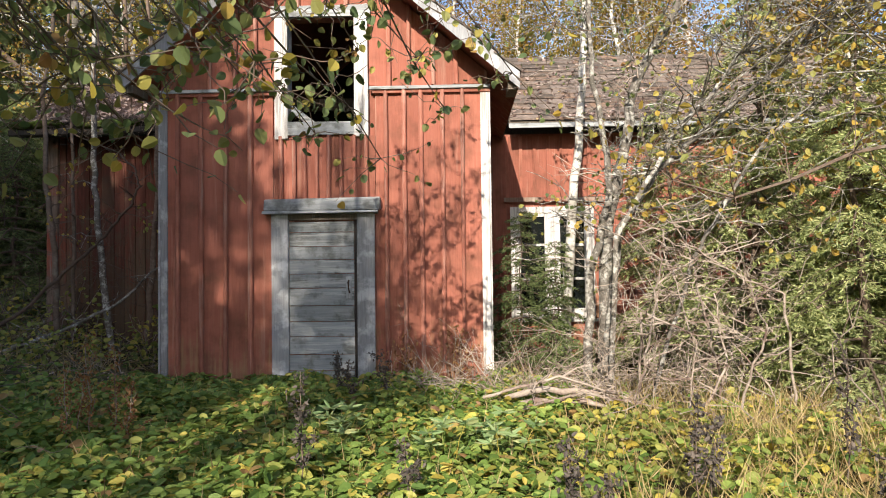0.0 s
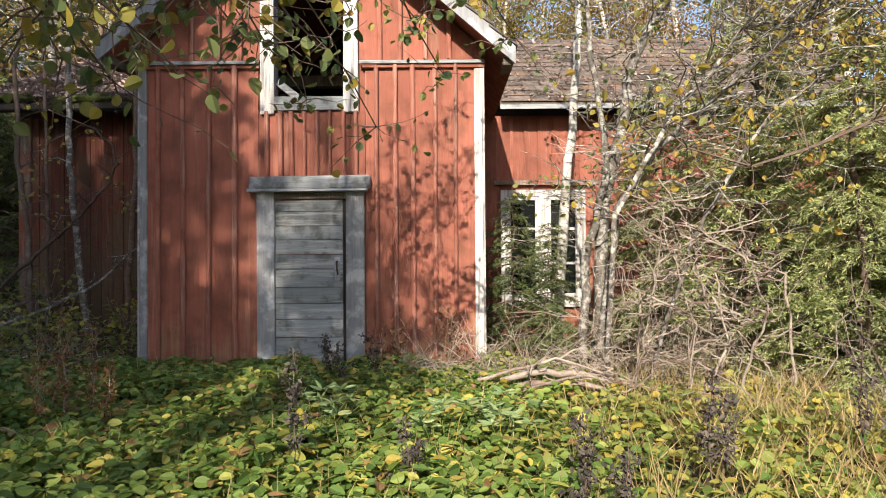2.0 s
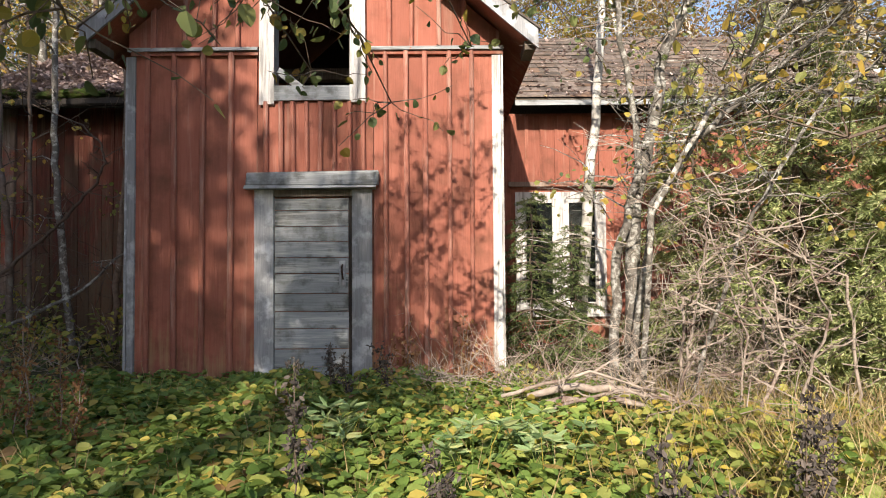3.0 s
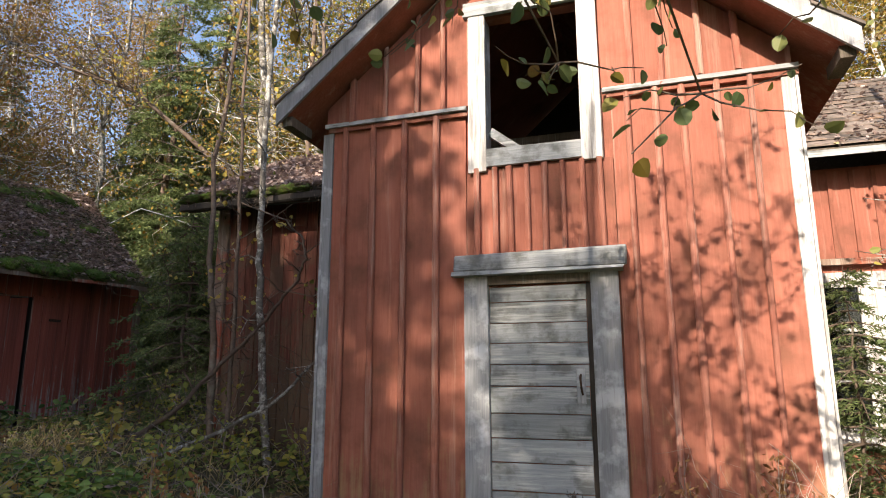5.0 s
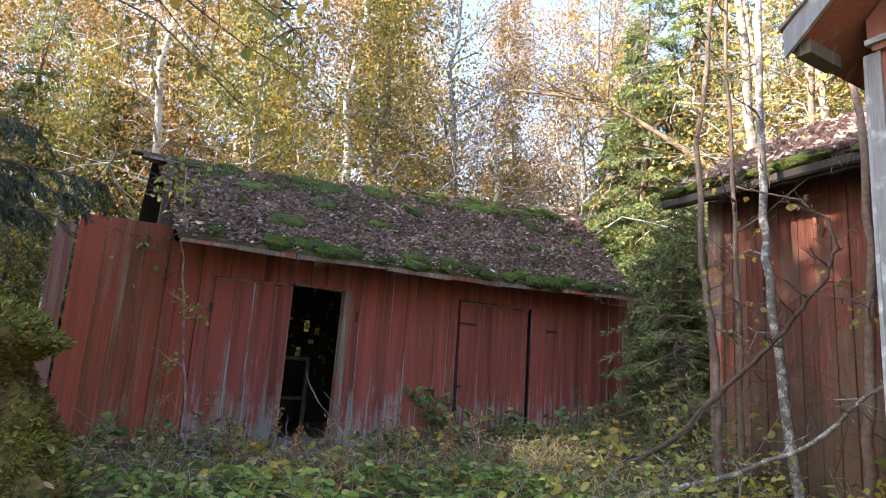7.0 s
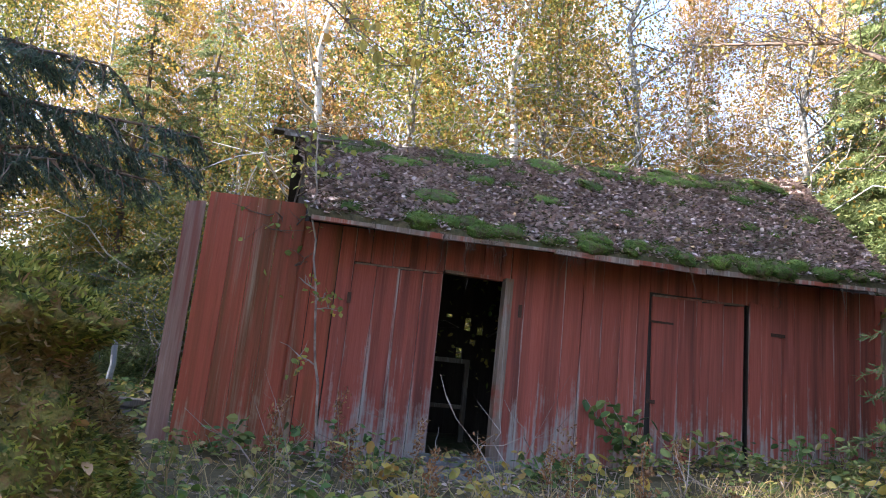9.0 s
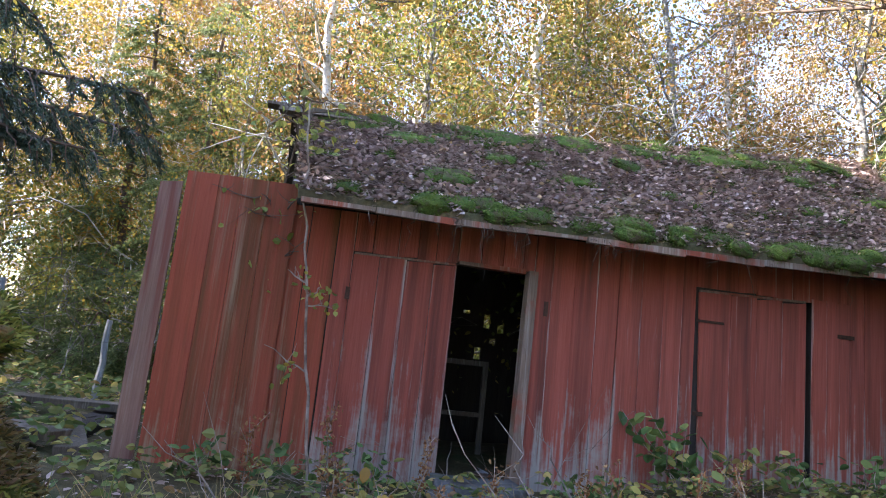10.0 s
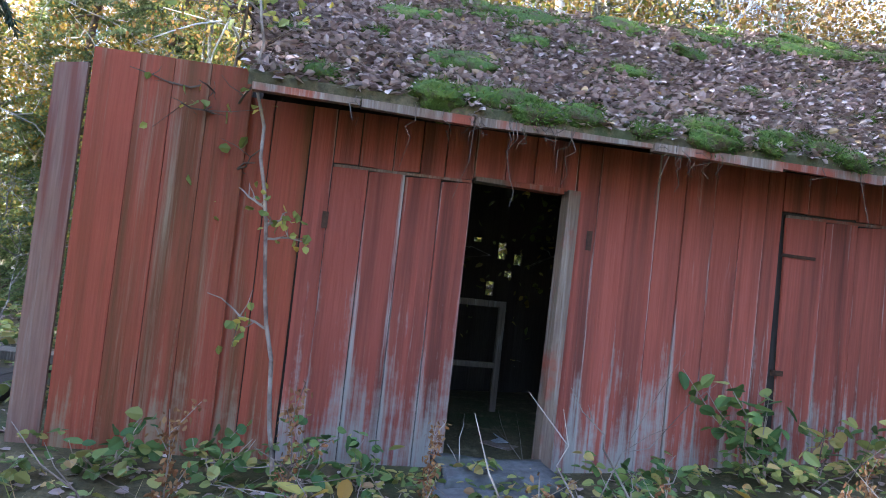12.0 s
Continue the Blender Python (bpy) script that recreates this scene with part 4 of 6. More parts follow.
def step_stone(x, y, sx, sy, h, seed):
    t = thing("step_stone", "flat grey stone slab at the shed doorway", "stone", (x, y, ground_z(x, y) - 0.05))
    bm = bmesh.new()
    bmesh.ops.create_cube(bm, size=1)
    bmesh.ops.subdivide_edges(bm, edges=bm.edges, cuts=4, use_grid_fill=True)
    for v in bm.verts:
        c = v.co.copy()
        c.x, c.y = c.x * sx, c.y * sy
        c.z = (c.z + 0.5) * h
        k = Vector((seed, 0, 0))
        v.co = c + Vector((noise.noise(c * 4 + k), noise.noise(c * 4 + k * 2), noise.noise(c * 3 + k * 3) * 0.5)) * 0.05
    part("stone", bm, STONE, t, smooth=True)


step_stone(-9.6, 6.22, 0.5, 0.75, 0.16, 3)
step_stone(-9.25, 6.05, 0.45, 0.6, 0.10, 9)


# ---- mossy boulder ----
def mossy_boulder():
    t = thing("mossy_boulder", "big boulder thickly covered with yellow-green moss", "boulder", (-7.0, 2.55, ground_z(-6.5, 2.8) - 0.0))
    bm = bmesh.new()
    bmesh.ops.create_icosphere(bm, subdivisions=7, radius=1)

    def shape(c):
        flat = (abs(c.x) ** 2.4 + abs(c.y) ** 2.4) ** (1 / 2.4)
        q = c / (flat ** 4 + abs(c.z) ** 4) ** 0.25
        n1 = noise.noise(c * 2.2 + Vector((4, 1, 7))) * 0.16 + abs(noise.noise(c * 4.5)) * 0.15 + abs(noise.noise(c * 10)) * 0.10 + noise.noise(c * 24) * 0.05 - 0.07
        z = max(-0.2, q.z) * 1.46 * (1 + 0.5 * n1)
        f = 1.42 - 0.60 * min(1, max(0, z / 1.1)) ** 0.8 + n1 + 0.30 * smooth_step(z, 1.02, 1.2)
        return Vector((q.x * 0.72 * f, q.y * 0.98 * f, z))

    for v in bm.verts:
        v.co = shape(v.co)
    part("stone", bm, BOULDER, t, smooth=True)
    # shaggy moss: green on the overhanging top and about the foot, drier on the steep face
    d = NP.normal(size=(70000, 3))
    d[:, 2] = np.abs(d[:, 2])
    P = [shape(Vector(q).normalized()) for q in d]
    keep = [(p, noise.noise(p * 2.6) + 0.9 * smooth_step(p.z, 1.05, 1.25) + 0.5 * smooth_step(-p.z, -0.85, -0.5)) for p in P if noise.noise(p * 5 + Vector((3, 3, 3))) > -0.34 - 0.3 * smooth_step(p.z, 1.05, 1.25) and noise.noise(p * 16) > -0.18]
    for name, mat, chosen in (("moss", MOSSGOLD, [p for p, g in keep if g > 0.22]), ("dry_moss", MOSSDRY, [p for p, g in keep if g <= 0.22])):
        D = [(p.x, p.y * 0.6, p.z * 0.25 - 0.1) for p in chosen]
        tagged(part(name, needles([tuple(p) for p in chosen], D, 0.052, 0.014, NP, 0.7), mat, t), kind="stuff")
    d = NP.normal(size=(260, 3))
    d[:, 2] = np.abs(d[:, 2])
    P = np.array([tuple(shape(Vector(q).normalized()) * 1.01) for q in d])
    part("fallen_leaves", foliage(P, 0.07, 0.75, flat=0.5, rounded=True), FALLEN, t, "amber fallen leaves")


mossy_boulder()


# ---- trees ----
def broadleaf(name, label, seed, h, r, leaf_mat, bark, leaves, leaf_size, crown_from=0.3, spread=0.28, limbs=16, lean=0.0, twigs=5, fork=1, cloud=0.35):
    """A tree: tapered trunk, limbs, twigs, and single leaves round the twigs."""
    rng, nr = random.Random(seed), np.random.RandomState(seed)
    t = thing(name, label, "tree")
    V, F, tips = [], [], []
    for f in range(fork):
        top = Vector((lean * h + rng.uniform(-0.06, 0.06) * h, rng.uniform(-0.06, 0.06) * h, h * rng.uniform(0.85, 1.0)))
        line = bent(rng, (rng.uniform(-0.1, 0.1) * (fork > 1), rng.uniform(-0.1, 0.1) * (fork > 1), -0.15), top, 12, h * 0.012)
        tube(V, F, line, [r * (1 - 0.88 * i / 12) * (1.25 if i == 0 else 1) for i in range(13)], 8)
        for k in range(limbs):
            u = crown_from + (0.97 - crown_from) * (k + rng.random()) / limbs
            i = min(11, int(u * 12))
            p = line[i].lerp(line[i + 1], u * 12 - i)
            a = rng.uniform(0, 2 * math.pi)
            ln = h * spread * (1.15 - u) * rng.uniform(0.6, 1.2) + 0.25
            q = p + Vector((math.cos(a) * ln, math.sin(a) * ln, ln * rng.uniform(0.2, 0.9)))
            lr = r * 0.38 * (1.1 - u)
            limb = bent(rng, p, q, 5, ln * 0.07)
            tube(V, F, limb, [lr * (1 - 0.8 * j / 5) for j in range(6)], 5)
            for _ in range(twigs):
                j = rng.uniform(1.5, 5)
                b0 = limb[int(j)].lerp(limb[min(5, int(j) + 1)], j % 1)
                b1 = b0 + Vector((rng.gauss(0, 0.3), rng.gauss(0, 0.3), rng.gauss(0.02, 0.2))) * ln * 0.9
                tw = bent(rng, b0, b1, 3, ln * 0.05)
                tube(V, F, tw, [lr * 0.3 * (1 - 0.7 * s / 3) + 0.003 for s in range(4)], 3)
                tips += [(tw[1], ln), (tw[2], ln), (tw[3], ln)]
    part("trunk", (V, F), bark, t, smooth=True)
    idx = nr.randint(0, len(tips), leaves)
    P = np.array([tips[i][0] for i in idx]) + nr.normal(size=(leaves, 3)) * np.array([[cloud * min(1.0, tips[i][1])] for i in idx]) * 0.5
    part("crown", foliage(P, leaf_size, 0.7, nr, droop=0.5), leaf_mat, t)
    return t


def spruce(name, label, seed, h, r, mat, density=1.0, low=0.04, droop=0.35, step=0.22, needle=0.055, reach=0.24, width=0.009, fan=0.30):
    """A spruce: trunk, whorls of drooping boughs, side twigs clothed in needles."""
    rng, nr = random.Random(seed), np.random.RandomState(seed)
    t = thing(name, label, "tree")
    V, F, C, D = [], [], [], []
    tube(V, F, bent(rng, (0, 0, -0.1), (0, 0, h), 8, 0.02 * h), [r * (1 - 0.93 * i / 8) for i in range(9)], 8)
    z = h * low
    while z < h * 0.98:
        ln0 = h * reach * (1 - z / h) ** 0.8 + 0.12
        for _ in range(rng.randint(4, 6)):
            a, ln = rng.uniform(0, 6.283), ln0 * rng.uniform(0.65, 1.1)
            d = Vector((math.cos(a), math.sin(a), 0))
            pts = [Vector((0, 0, z)) + d * ln * s + Vector((0, 0, -droop * ln * s * s + 0.10 * ln * max(0, s - 0.6))) for s in (0, 0.25, 0.5, 0.75, 1.0)]
            tube(V, F, pts, [0.016 * (1.1 - s) * (ln / 1.5 + 0.4) for s in (0, 0.25, 0.5, 0.75, 1.0)], 4)
            m = max(4, int(ln * 11 * density))
            for k in range(m):
                s = (0.18 + 0.82 * (k + rng.random()) / m) * 4
                i = min(3, int(s))
                b0 = pts[i].lerp(pts[i + 1], s - i)
                side = d.cross(Vector((0, 0, 1))) * rng.choice((-1, 1))
                tl = ln * fan * (1.15 - s / 4) * rng.uniform(0.6, 1.2) + 0.06
                b1 = b0 + (side * 0.8 + d * 0.6 + Vector((0, 0, -0.35 * rng.random() - droop * 0.5))) * tl
                kk = max(4, int(tl * 65 * density))
                for q in np.linspace(0, 1, kk):
                    C.append(tuple(b0.lerp(b1, q)))
                    D.append(tuple((b1 - b0).normalized()))
        z += step * (1.1 - 0.5 * z / h) * rng.uniform(0.8, 1.2) * max(1, h / 8)
    part("trunk", (V, F), BROWNBARK, t, smooth=True)
    part("crown", needles(C, D, needle, width, nr, 0.55), mat, t)
    return t


def put(ob, x, y, s=1.0, rz=0.0, z=None):
    return copy_thing(ob, pose(x, y, ground_z(x, y) if z is None else z, 0, 0, rz) @ Matrix.Diagonal((s, s, s, 1)))


def forest():
    kinds = [
        broadleaf("birch_tree", "slender birch with thinning yellow leaves", 11, 13, 0.11, WOODS_YELLOW, BIRCH, 14000, 0.075, 0.15, 0.2, 32, twigs=7, cloud=0.7),
        broadleaf("birch_tree", "tall birch with pale trunk and amber leaves", 12, 15, 0.13, WOODS_AMBER, BIRCH, 13000, 0.075, 0.2, 0.19, 32, twigs=7, cloud=0.7),
        broadleaf("alder_tree", "many-stemmed tree with yellow-green leaves", 13, 10, 0.08, WOODS_GREEN, BARK, 12000, 0.075, 0.08, 0.22, 16, fork=3, cloud=0.7),
        broadleaf("bare_aspen_tree", "nearly bare grey aspen with few yellow leaves", 14, 15, 0.12, WOODS_YELLOW, BARK, 3500, 0.07, 0.12, 0.2, 34, twigs=12),
    ]
    dark = spruce("spruce_tree", "tall green spruce in the woods", 15, 13, 0.16, NEEDLE_M, density=1.15, step=0.36, needle=0.13, width=0.026, fan=0.5, low=0.02, droop=0.5)
    rng = random.Random(21)
    spots = []
    # The last two ranges are unseen trees, added to close off low skylight.
    for x, y in [(rng.uniform(-48, -13.5), rng.uniform(-14, 36)) for _ in range(250)] + [(rng.uniform(-16, 24), rng.uniform(17, 44)) for _ in range(75)] + \
            [(rng.uniform(9, 26), rng.uniform(6, 24)) for _ in range(13)] + [(rng.uniform(14, 26), rng.uniform(-14, 6)) for _ in range(22)] + [(rng.uniform(-30, 24), rng.uniform(-40, -17)) for _ in range(26)]:
        if (-13.2 < x < 11 and y < 16) and y > -15:
            continue
        if x < -12 and y < 3 and rng.random() < 0.4:
            continue
        if -24 < x < -12 and -6 < y < 4.2:
            continue
        if any((x - a) ** 2 + (y - c) ** 2 < 3.2 for a, c in spots):
            continue
        spots.append((x, y))
        k = rng.choices(range(5), (4.5, 4, 3.5, 4.5, 2.4))[0]
        put(dark if k == 4 else kinds[k], x, y, rng.uniform(0.75, 1.25), rng.uniform(0, 360))
    # brush and young growth under the trees
    bush = broadleaf("hazel_bush", "low yellow-green bush at the edge of the woods", 17, 3.2, 0.025, GREENY, BROWNBARK, 2600, 0.09, 0.05, 0.4, 9, fork=4)
    bush.matrix_basis = pose(-14.2, 13.5, ground_z(-14.2, 13.5), 0, 0, 0)
    for _ in range(46):
        x, y = rng.choice(((rng.uniform(-30, -13.4), rng.uniform(-12, 26)), (rng.uniform(-14, 20), rng.uniform(16.5, 30)), (rng.uniform(-30, -13.4), rng.uniform(-12, 26))))
        if not (-22 < x < -12 and -6 < y < 4.4):
            put(bush, x, y, rng.uniform(0.6, 1.3), rng.uniform(0, 360))
    for x, y, s in ((-11.8, 13.4, 0.7), (8.5, 8.2, 0.9)):
        put(bush, x, y, s, rng.uniform(0, 360))
    for x, y in ((-11.8, 14.5), (-9.8, 18.0), (-13.5, 16.0), (-12.5, 20.0), (-17.2, 2.2), (-19.5, 0.2), (-21.0, 3.4)):
        put(dark, x, y, rng.uniform(0.6, 1.0), rng.uniform(0, 360))
    for x, y in ((7.4, 12.5), (9.5, 13.5), (11.0, 10.5), (12.5, 15.0), (1.5, 18.5), (4.0, 17.5), (6.5, 19.0), (-0.5, 20.5), (3.0, 21.5), (8.5, 17.0), (5.5, 22.5), (10.5, 20.0), (-2.5, 18.5)):
        put(kinds[rng.choice((0, 0, 1))], x, y, rng.uniform(0.9, 1.15), rng.uniform(0, 360))
    # the big clump behind the back shed, and the tree whose limb reaches over it
    for x, y, k, s in ((-7.2, 13.0, 3, 0.9), (-6.3, 15.0, 3, 1.1), (-8.0, 14.6, 0, 1.0), (-5.6, 13.6, 2, 1.0), (-9.0, 16.2, 3, 1.0)):
        put(kinds[k], x, y, s, rng.uniform(0, 360))
    home = {"birch_tree": (-17.5, 6.5), "birch_tree.001": (-15.5, 8.5), "alder_tree": (-14.0, 6.0), "bare_aspen_tree": (-14.5, 11.0), "spruce_tree": (-11.2, 15.5)}
    for ob in (*kinds, dark):
        x, y = home[ob.name]
        ob.matrix_basis = pose(x, y, ground_z(x, y), 0, 0, 30)
    # unseen trees added behind the walker to shade the yard, walls and shed roof
    shade = broadleaf("maple_tree", "unseen dense maple in full leaf, added for its shade", 18, 11.5, 0.16, ASPEN, BARK, 12500, 0.15, 0.36, 0.26, 22, cloud=0.6)
    shade.matrix_basis = pose(-6.0, -2.6, ground_z(-6.0, -2.6), 0, 0, 0)
    put(kinds[0], -8.4, -4.4, 0.9, 100)
    put(shade, -6.3, -6.2, 1.25, 60)
    put(shade, -7.3, -9.6, 1.35, 150)
    put(shade, -13.4, -9.5, 1.55, 300)
    put(shade, -11.4, -11.0, 1.6, 20)
    # First three are also unseen shade trees; the rest stand in the woods.
    for x, y, k, s in ((-6.2, -7.5, 0, 1.0), (-5.0, -11.0, 1, 1.0), (-9.5, -9.5, 2, 1.1), (-20.0, -0.8, 0, 0.9), (-23.0, 1.5, 1, 1.0), (-18.6, -3.0, 2, 0.9), (-22.0, -2.5, 0, 1.0), (-25.0, -1.0, 1, 1.1), (-17.4, -1.6, 2, 0.9), (-15.8, 3.0, 2, 0.7), (-19.0, 1.8, 0, 0.9), (-24.0, 3.6, 0, 1.0), (-21.5, 5.0, 1, 1.0)):
        put(kinds[k], x, y, s, rng.uniform(0, 360))


forest()

near = spruce("young_spruce", "dense young spruce with drooping green boughs", 31, 5.0, 0.07, NEEDLE, density=1.7, droop=0.55, reach=0.34, needle=0.075, width=0.017, step=0.25, fan=0.40)
near.matrix_basis = pose(3.2, 7.6, ground_z(3.2, 7.6), 0, 0, 0)
put(near, 4.6, 6.9, 0.82, 130)
put(near, 3.65, 6.35, 0.78, 200)
put(near, 4.9, 5.6, 0.62, 90)
put(near, 4.6, 9.3, 0.9, 230)
put(near, 5.7, 8.4, 0.78, 20)
put(near, 6.3, 6.4, 0.7, 310)
put(near, 2.6, 8.9, 0.8, 60)
small = spruce("spruce_sapling", "small spruce growing among the undergrowth", 32, 2.3, 0.025, NEEDLE_M, density=1.8, step=0.13, droop=0.35, reach=0.33, needle=0.055, width=0.013)
small.matrix_basis = pose(0.62, 8.9, ground_z(0.6, 8.9), 0, 0, 0)
put(small, 1.0, 8.3, 0.8, 70)
put(small, -7.85, 10.7, 1.55, 200)
put(small, -7.35, 11.1, 1.35, 20)
put(small, -8.35, 11.5, 1.5, 120)
put(small, -7.6, 12.3, 1.8, 90)
put(small, -8.9, 12.6, 1.7, 310)
old = spruce("old_spruce", "old dark spruce with long hanging boughs", 33, 13, 0.2, NEEDLE_B, density=1.6, low=0.45, droop=0.32, step=0.26, reach=0.21, needle=0.05, width=0.011, fan=0.48)
old.matrix_basis = pose(-8.3, 0.7, ground_z(-8.3, 0.7), 0, 0, 40)
# Three unseen copies, added to keep the sun off the ground by the shed.
for x, y, a in ((-10.4, -0.6, 10), (-11.7, -0.9, 80), (-9.3, -0.7, 150)):
    put(small, x, y, 2.2, a)


def hanging_bough(tree, base, tip, seed):
    """A long bough with side twigs that hang down in needle-clad curtains."""
    rng, nr = random.Random(seed), np.random.RandomState(seed)
    inv = tree.matrix_basis.inverted()
    a, b = inv @ Vector(base), inv @ Vector(tip)
    line = bent(rng, a, b, 10, 0.05, 0.10)
    d = (b - a).normalized()
    side = d.cross(Vector((0, 0, 1))).normalized()
    V, F, C, D = [], [], [], []
    tube(V, F, line, [0.026 * (1 - 0.85 * i / 10) + 0.003 for i in range(11)], 5)
    for k in range(80):
        u = rng.uniform(2.5, 10)
        i = min(9, int(u))
        p = line[i].lerp(line[i + 1], u - i)
        ln = (0.75 - 0.05 * u) * rng.uniform(0.5, 1.2)
        q = p + (side * rng.choice((-1, 1)) * rng.uniform(0.3, 0.9) + d * rng.uniform(0.2, 0.7) + Vector((0, 0, -rng.uniform(0.1, 0.8)))) * ln
        tw = bent(rng, p, q, 3, 0.02, -0.04)
        tube(V, F, tw, [0.006, 0.005, 0.004, 0.002], 3)
        for s in np.linspace(0.05, 1, int(ln * 90)):
            c = tw[0].lerp(tw[3], s)
            for _ in range(3):
                C.append(tuple(c))
                D.append(tuple((q - p).normalized() + Vector((0, 0, -0.25))))
    bough = part("bough", (V, F), BROWNBARK, tree)
    tagged(part("needle_sprays", needles(C, D, 0.045, 0.010, nr, 0.5), NEEDLE_B, bough, "dark green hanging sprays"), kind="stuff")


for i, (base_z, tip) in enumerate(((3.4, (-7.62, 3.63, 2.80)), (3.1, (-8.0, 3.3, 2.55)), (2.9, (-7.4, 2.9, 2.45)), (3.6, (-8.5, 3.5, 2.80)), (3.8, (-7.3, 3.1, 3.05)))):
    hanging_bough(old, (-8.3, 0.7, base_z), tip, 340 + i)


def stem(name, label, pts, r0, r1, bark, seed, twigs=14, leaf_mat=None, leaves=0, leaf_size=0.06, twig_len=0.6):
    """One young trunk along a given line, with side twigs and a few leaves."""
    rng, nr = random.Random(seed), np.random.RandomState(seed)
    t = thing(name, label, "tree", pts[0])
    o = Vector(pts[0])
    P = [Vector(p) - o for p in pts]
    line = []
    for a, b in zip(P[:-1], P[1:]):
        line += [a.lerp(b, s / 6) + Vector((rng.gauss(0, 0.012), rng.gauss(0, 0.012), 0)) for s in range(6)]
    line.append(P[-1])
    k = len(line) - 1
    V, F, tips = [], [], []
    tube(V, F, line, [r0 + (r1 - r0) * i / k for i in range(k + 1)], 8)
    part("trunk", (V, F), bark, t, smooth=True)
    V, F = [], []
    for _ in range(twigs):
        u = rng.uniform(0.25, 1.0) * k
        i = min(k - 1, int(u))
        b0 = line[i].lerp(line[i + 1], u - i)
        a, ln = rng.uniform(0, 6.283), twig_len * rng.uniform(0.4, 1.5)
        b1 = b0 + Vector((math.cos(a), math.sin(a), rng.uniform(-0.2, 0.7))) * ln
        tw = bent(rng, b0, b1, 5, ln * 0.08)
        tube(V, F, tw, [0.009 * (1 - 0.8 * s / 5) + 0.0015 for s in range(6)], 4)
        for _ in range(4):
            c0 = tw[rng.randint(1, 4)]
            c1 = c0 + Vector((rng.gauss(0, 1), rng.gauss(0, 1), rng.gauss(0, 0.8))) * ln * 0.3
            tube(V, F, bent(rng, c0, c1, 2, ln * 0.03), [0.004, 0.003, 0.0015], 3)
            tips += [c1, c0.lerp(c1, 0.6)]
    if V:
        tagged(part("branchwork", (V, F), BARK if bark is BIRCH else bark, t), kind="stuff")
    if leaves:
        idx = nr.randint(0, len(tips), leaves)
        C = np.array([tuple(tips[i]) for i in idx]) + nr.normal(size=(leaves, 3)) * 0.05
        part("leaves", foliage(C, leaf_size, 0.85, nr, droop=0.7), leaf_mat, t)
    return t


# ---- young trunks by the house and by the back shed ----
stem("birch_sapling", "slim pale birch trunk before the house", [(1.17, 8.74, 0.05), (1.28, 8.74, 2.1), (1.41, 8.74, 3.4), (1.51, 8.74, 4.7), (1.60, 8.8, 7.5)], 0.075, 0.035, BIRCH, 41, 12, ASPEN, 120)
stem("grey_alder", "grey lichen-covered trunk among tangled twigs", [(1.41, 7.43, 0.05), (1.46, 7.43, 2.0), (1.64, 7.4, 2.75), (1.83, 7.4, 3.7), (2.3, 7.4, 4.5), (2.6, 7.3, 6.5)], 0.085, 0.03, BARK, 42, 44, ASPEN, 260, 0.065, 0.8)
stem("grey_alder", "crooked thin grey trunk among tangled twigs", [(1.18, 7.3, 0.05), (1.26, 7.3, 1.5), (1.48, 7.25, 2.4), (1.30, 7.2, 3.6), (1.2, 7.2, 5.4)], 0.055, 0.022, BARK, 43, 34, ASPEN, 160, 0.065, 0.7)
stem("leaning_alder", "pale leaning trunk reaching over the spruce boughs", [(1.30, 7.2, 0.08), (1.48, 6.9, 1.95), (1.87, 6.8, 2.55), (2.61, 6.7, 3.2), (3.4, 6.6, 3.85), (4.3, 6.5, 4.3)], 0.04, 0.014, BARK, 44, 46, YELLOW, 420, 0.06, 0.9)
stem("young_aspen", "young aspen with thin branches and yellow leaves", [(4.3, 5.9, 0.1), (4.2, 5.9, 2.0), (3.8, 5.9, 3.6), (3.5, 6.0, 5.6)], 0.035, 0.012, BARK, 53, 80, YELLOW, 1500, 0.065, 1.1)
stem("young_aspen", "young aspen with thin branches and yellow leaves", [(5.6, 6.2, 0.1), (5.4, 6.2, 2.2), (5.2, 6.1, 4.0), (5.5, 6.2, 6.0)], 0.04, 0.014, BARK, 54, 90, YELLOW, 1700, 0.065, 1.2)
stem("thin_birch", "thin grey mottled birch trunk before the back shed", [(-5.36, 9.3, 0.4), (-5.55, 9.3, 2.0), (-5.62, 9.3, 3.2), (-5.62, 9.3, 5.2), (-5.5, 9.3, 8.0)], 0.05, 0.03, BARK, 45, 10, YELLOW, 60)
# The rowans' darker bark also stands in for the shade on them.
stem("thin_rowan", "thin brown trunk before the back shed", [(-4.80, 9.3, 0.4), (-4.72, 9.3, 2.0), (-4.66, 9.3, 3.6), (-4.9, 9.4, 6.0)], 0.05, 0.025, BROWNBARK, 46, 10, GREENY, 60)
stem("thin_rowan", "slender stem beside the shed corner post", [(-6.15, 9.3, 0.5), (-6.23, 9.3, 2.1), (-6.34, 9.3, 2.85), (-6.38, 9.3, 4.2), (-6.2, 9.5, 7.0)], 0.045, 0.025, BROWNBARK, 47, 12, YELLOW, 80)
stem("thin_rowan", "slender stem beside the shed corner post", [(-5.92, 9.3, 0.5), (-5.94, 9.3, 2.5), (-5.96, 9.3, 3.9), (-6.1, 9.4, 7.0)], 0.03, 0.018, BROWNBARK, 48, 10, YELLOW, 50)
stem("climbing_sapling", "thin pale sapling against the red shed", [(-9.45, 4.82, 0.4), (-9.48, 4.66, 1.6), (-9.50, 4.48, 2.75), (-9.45, 4.40, 3.6)], 0.014, 0.007, TWIG, 49, 6, GREENY, 50, 0.06, 0.25)
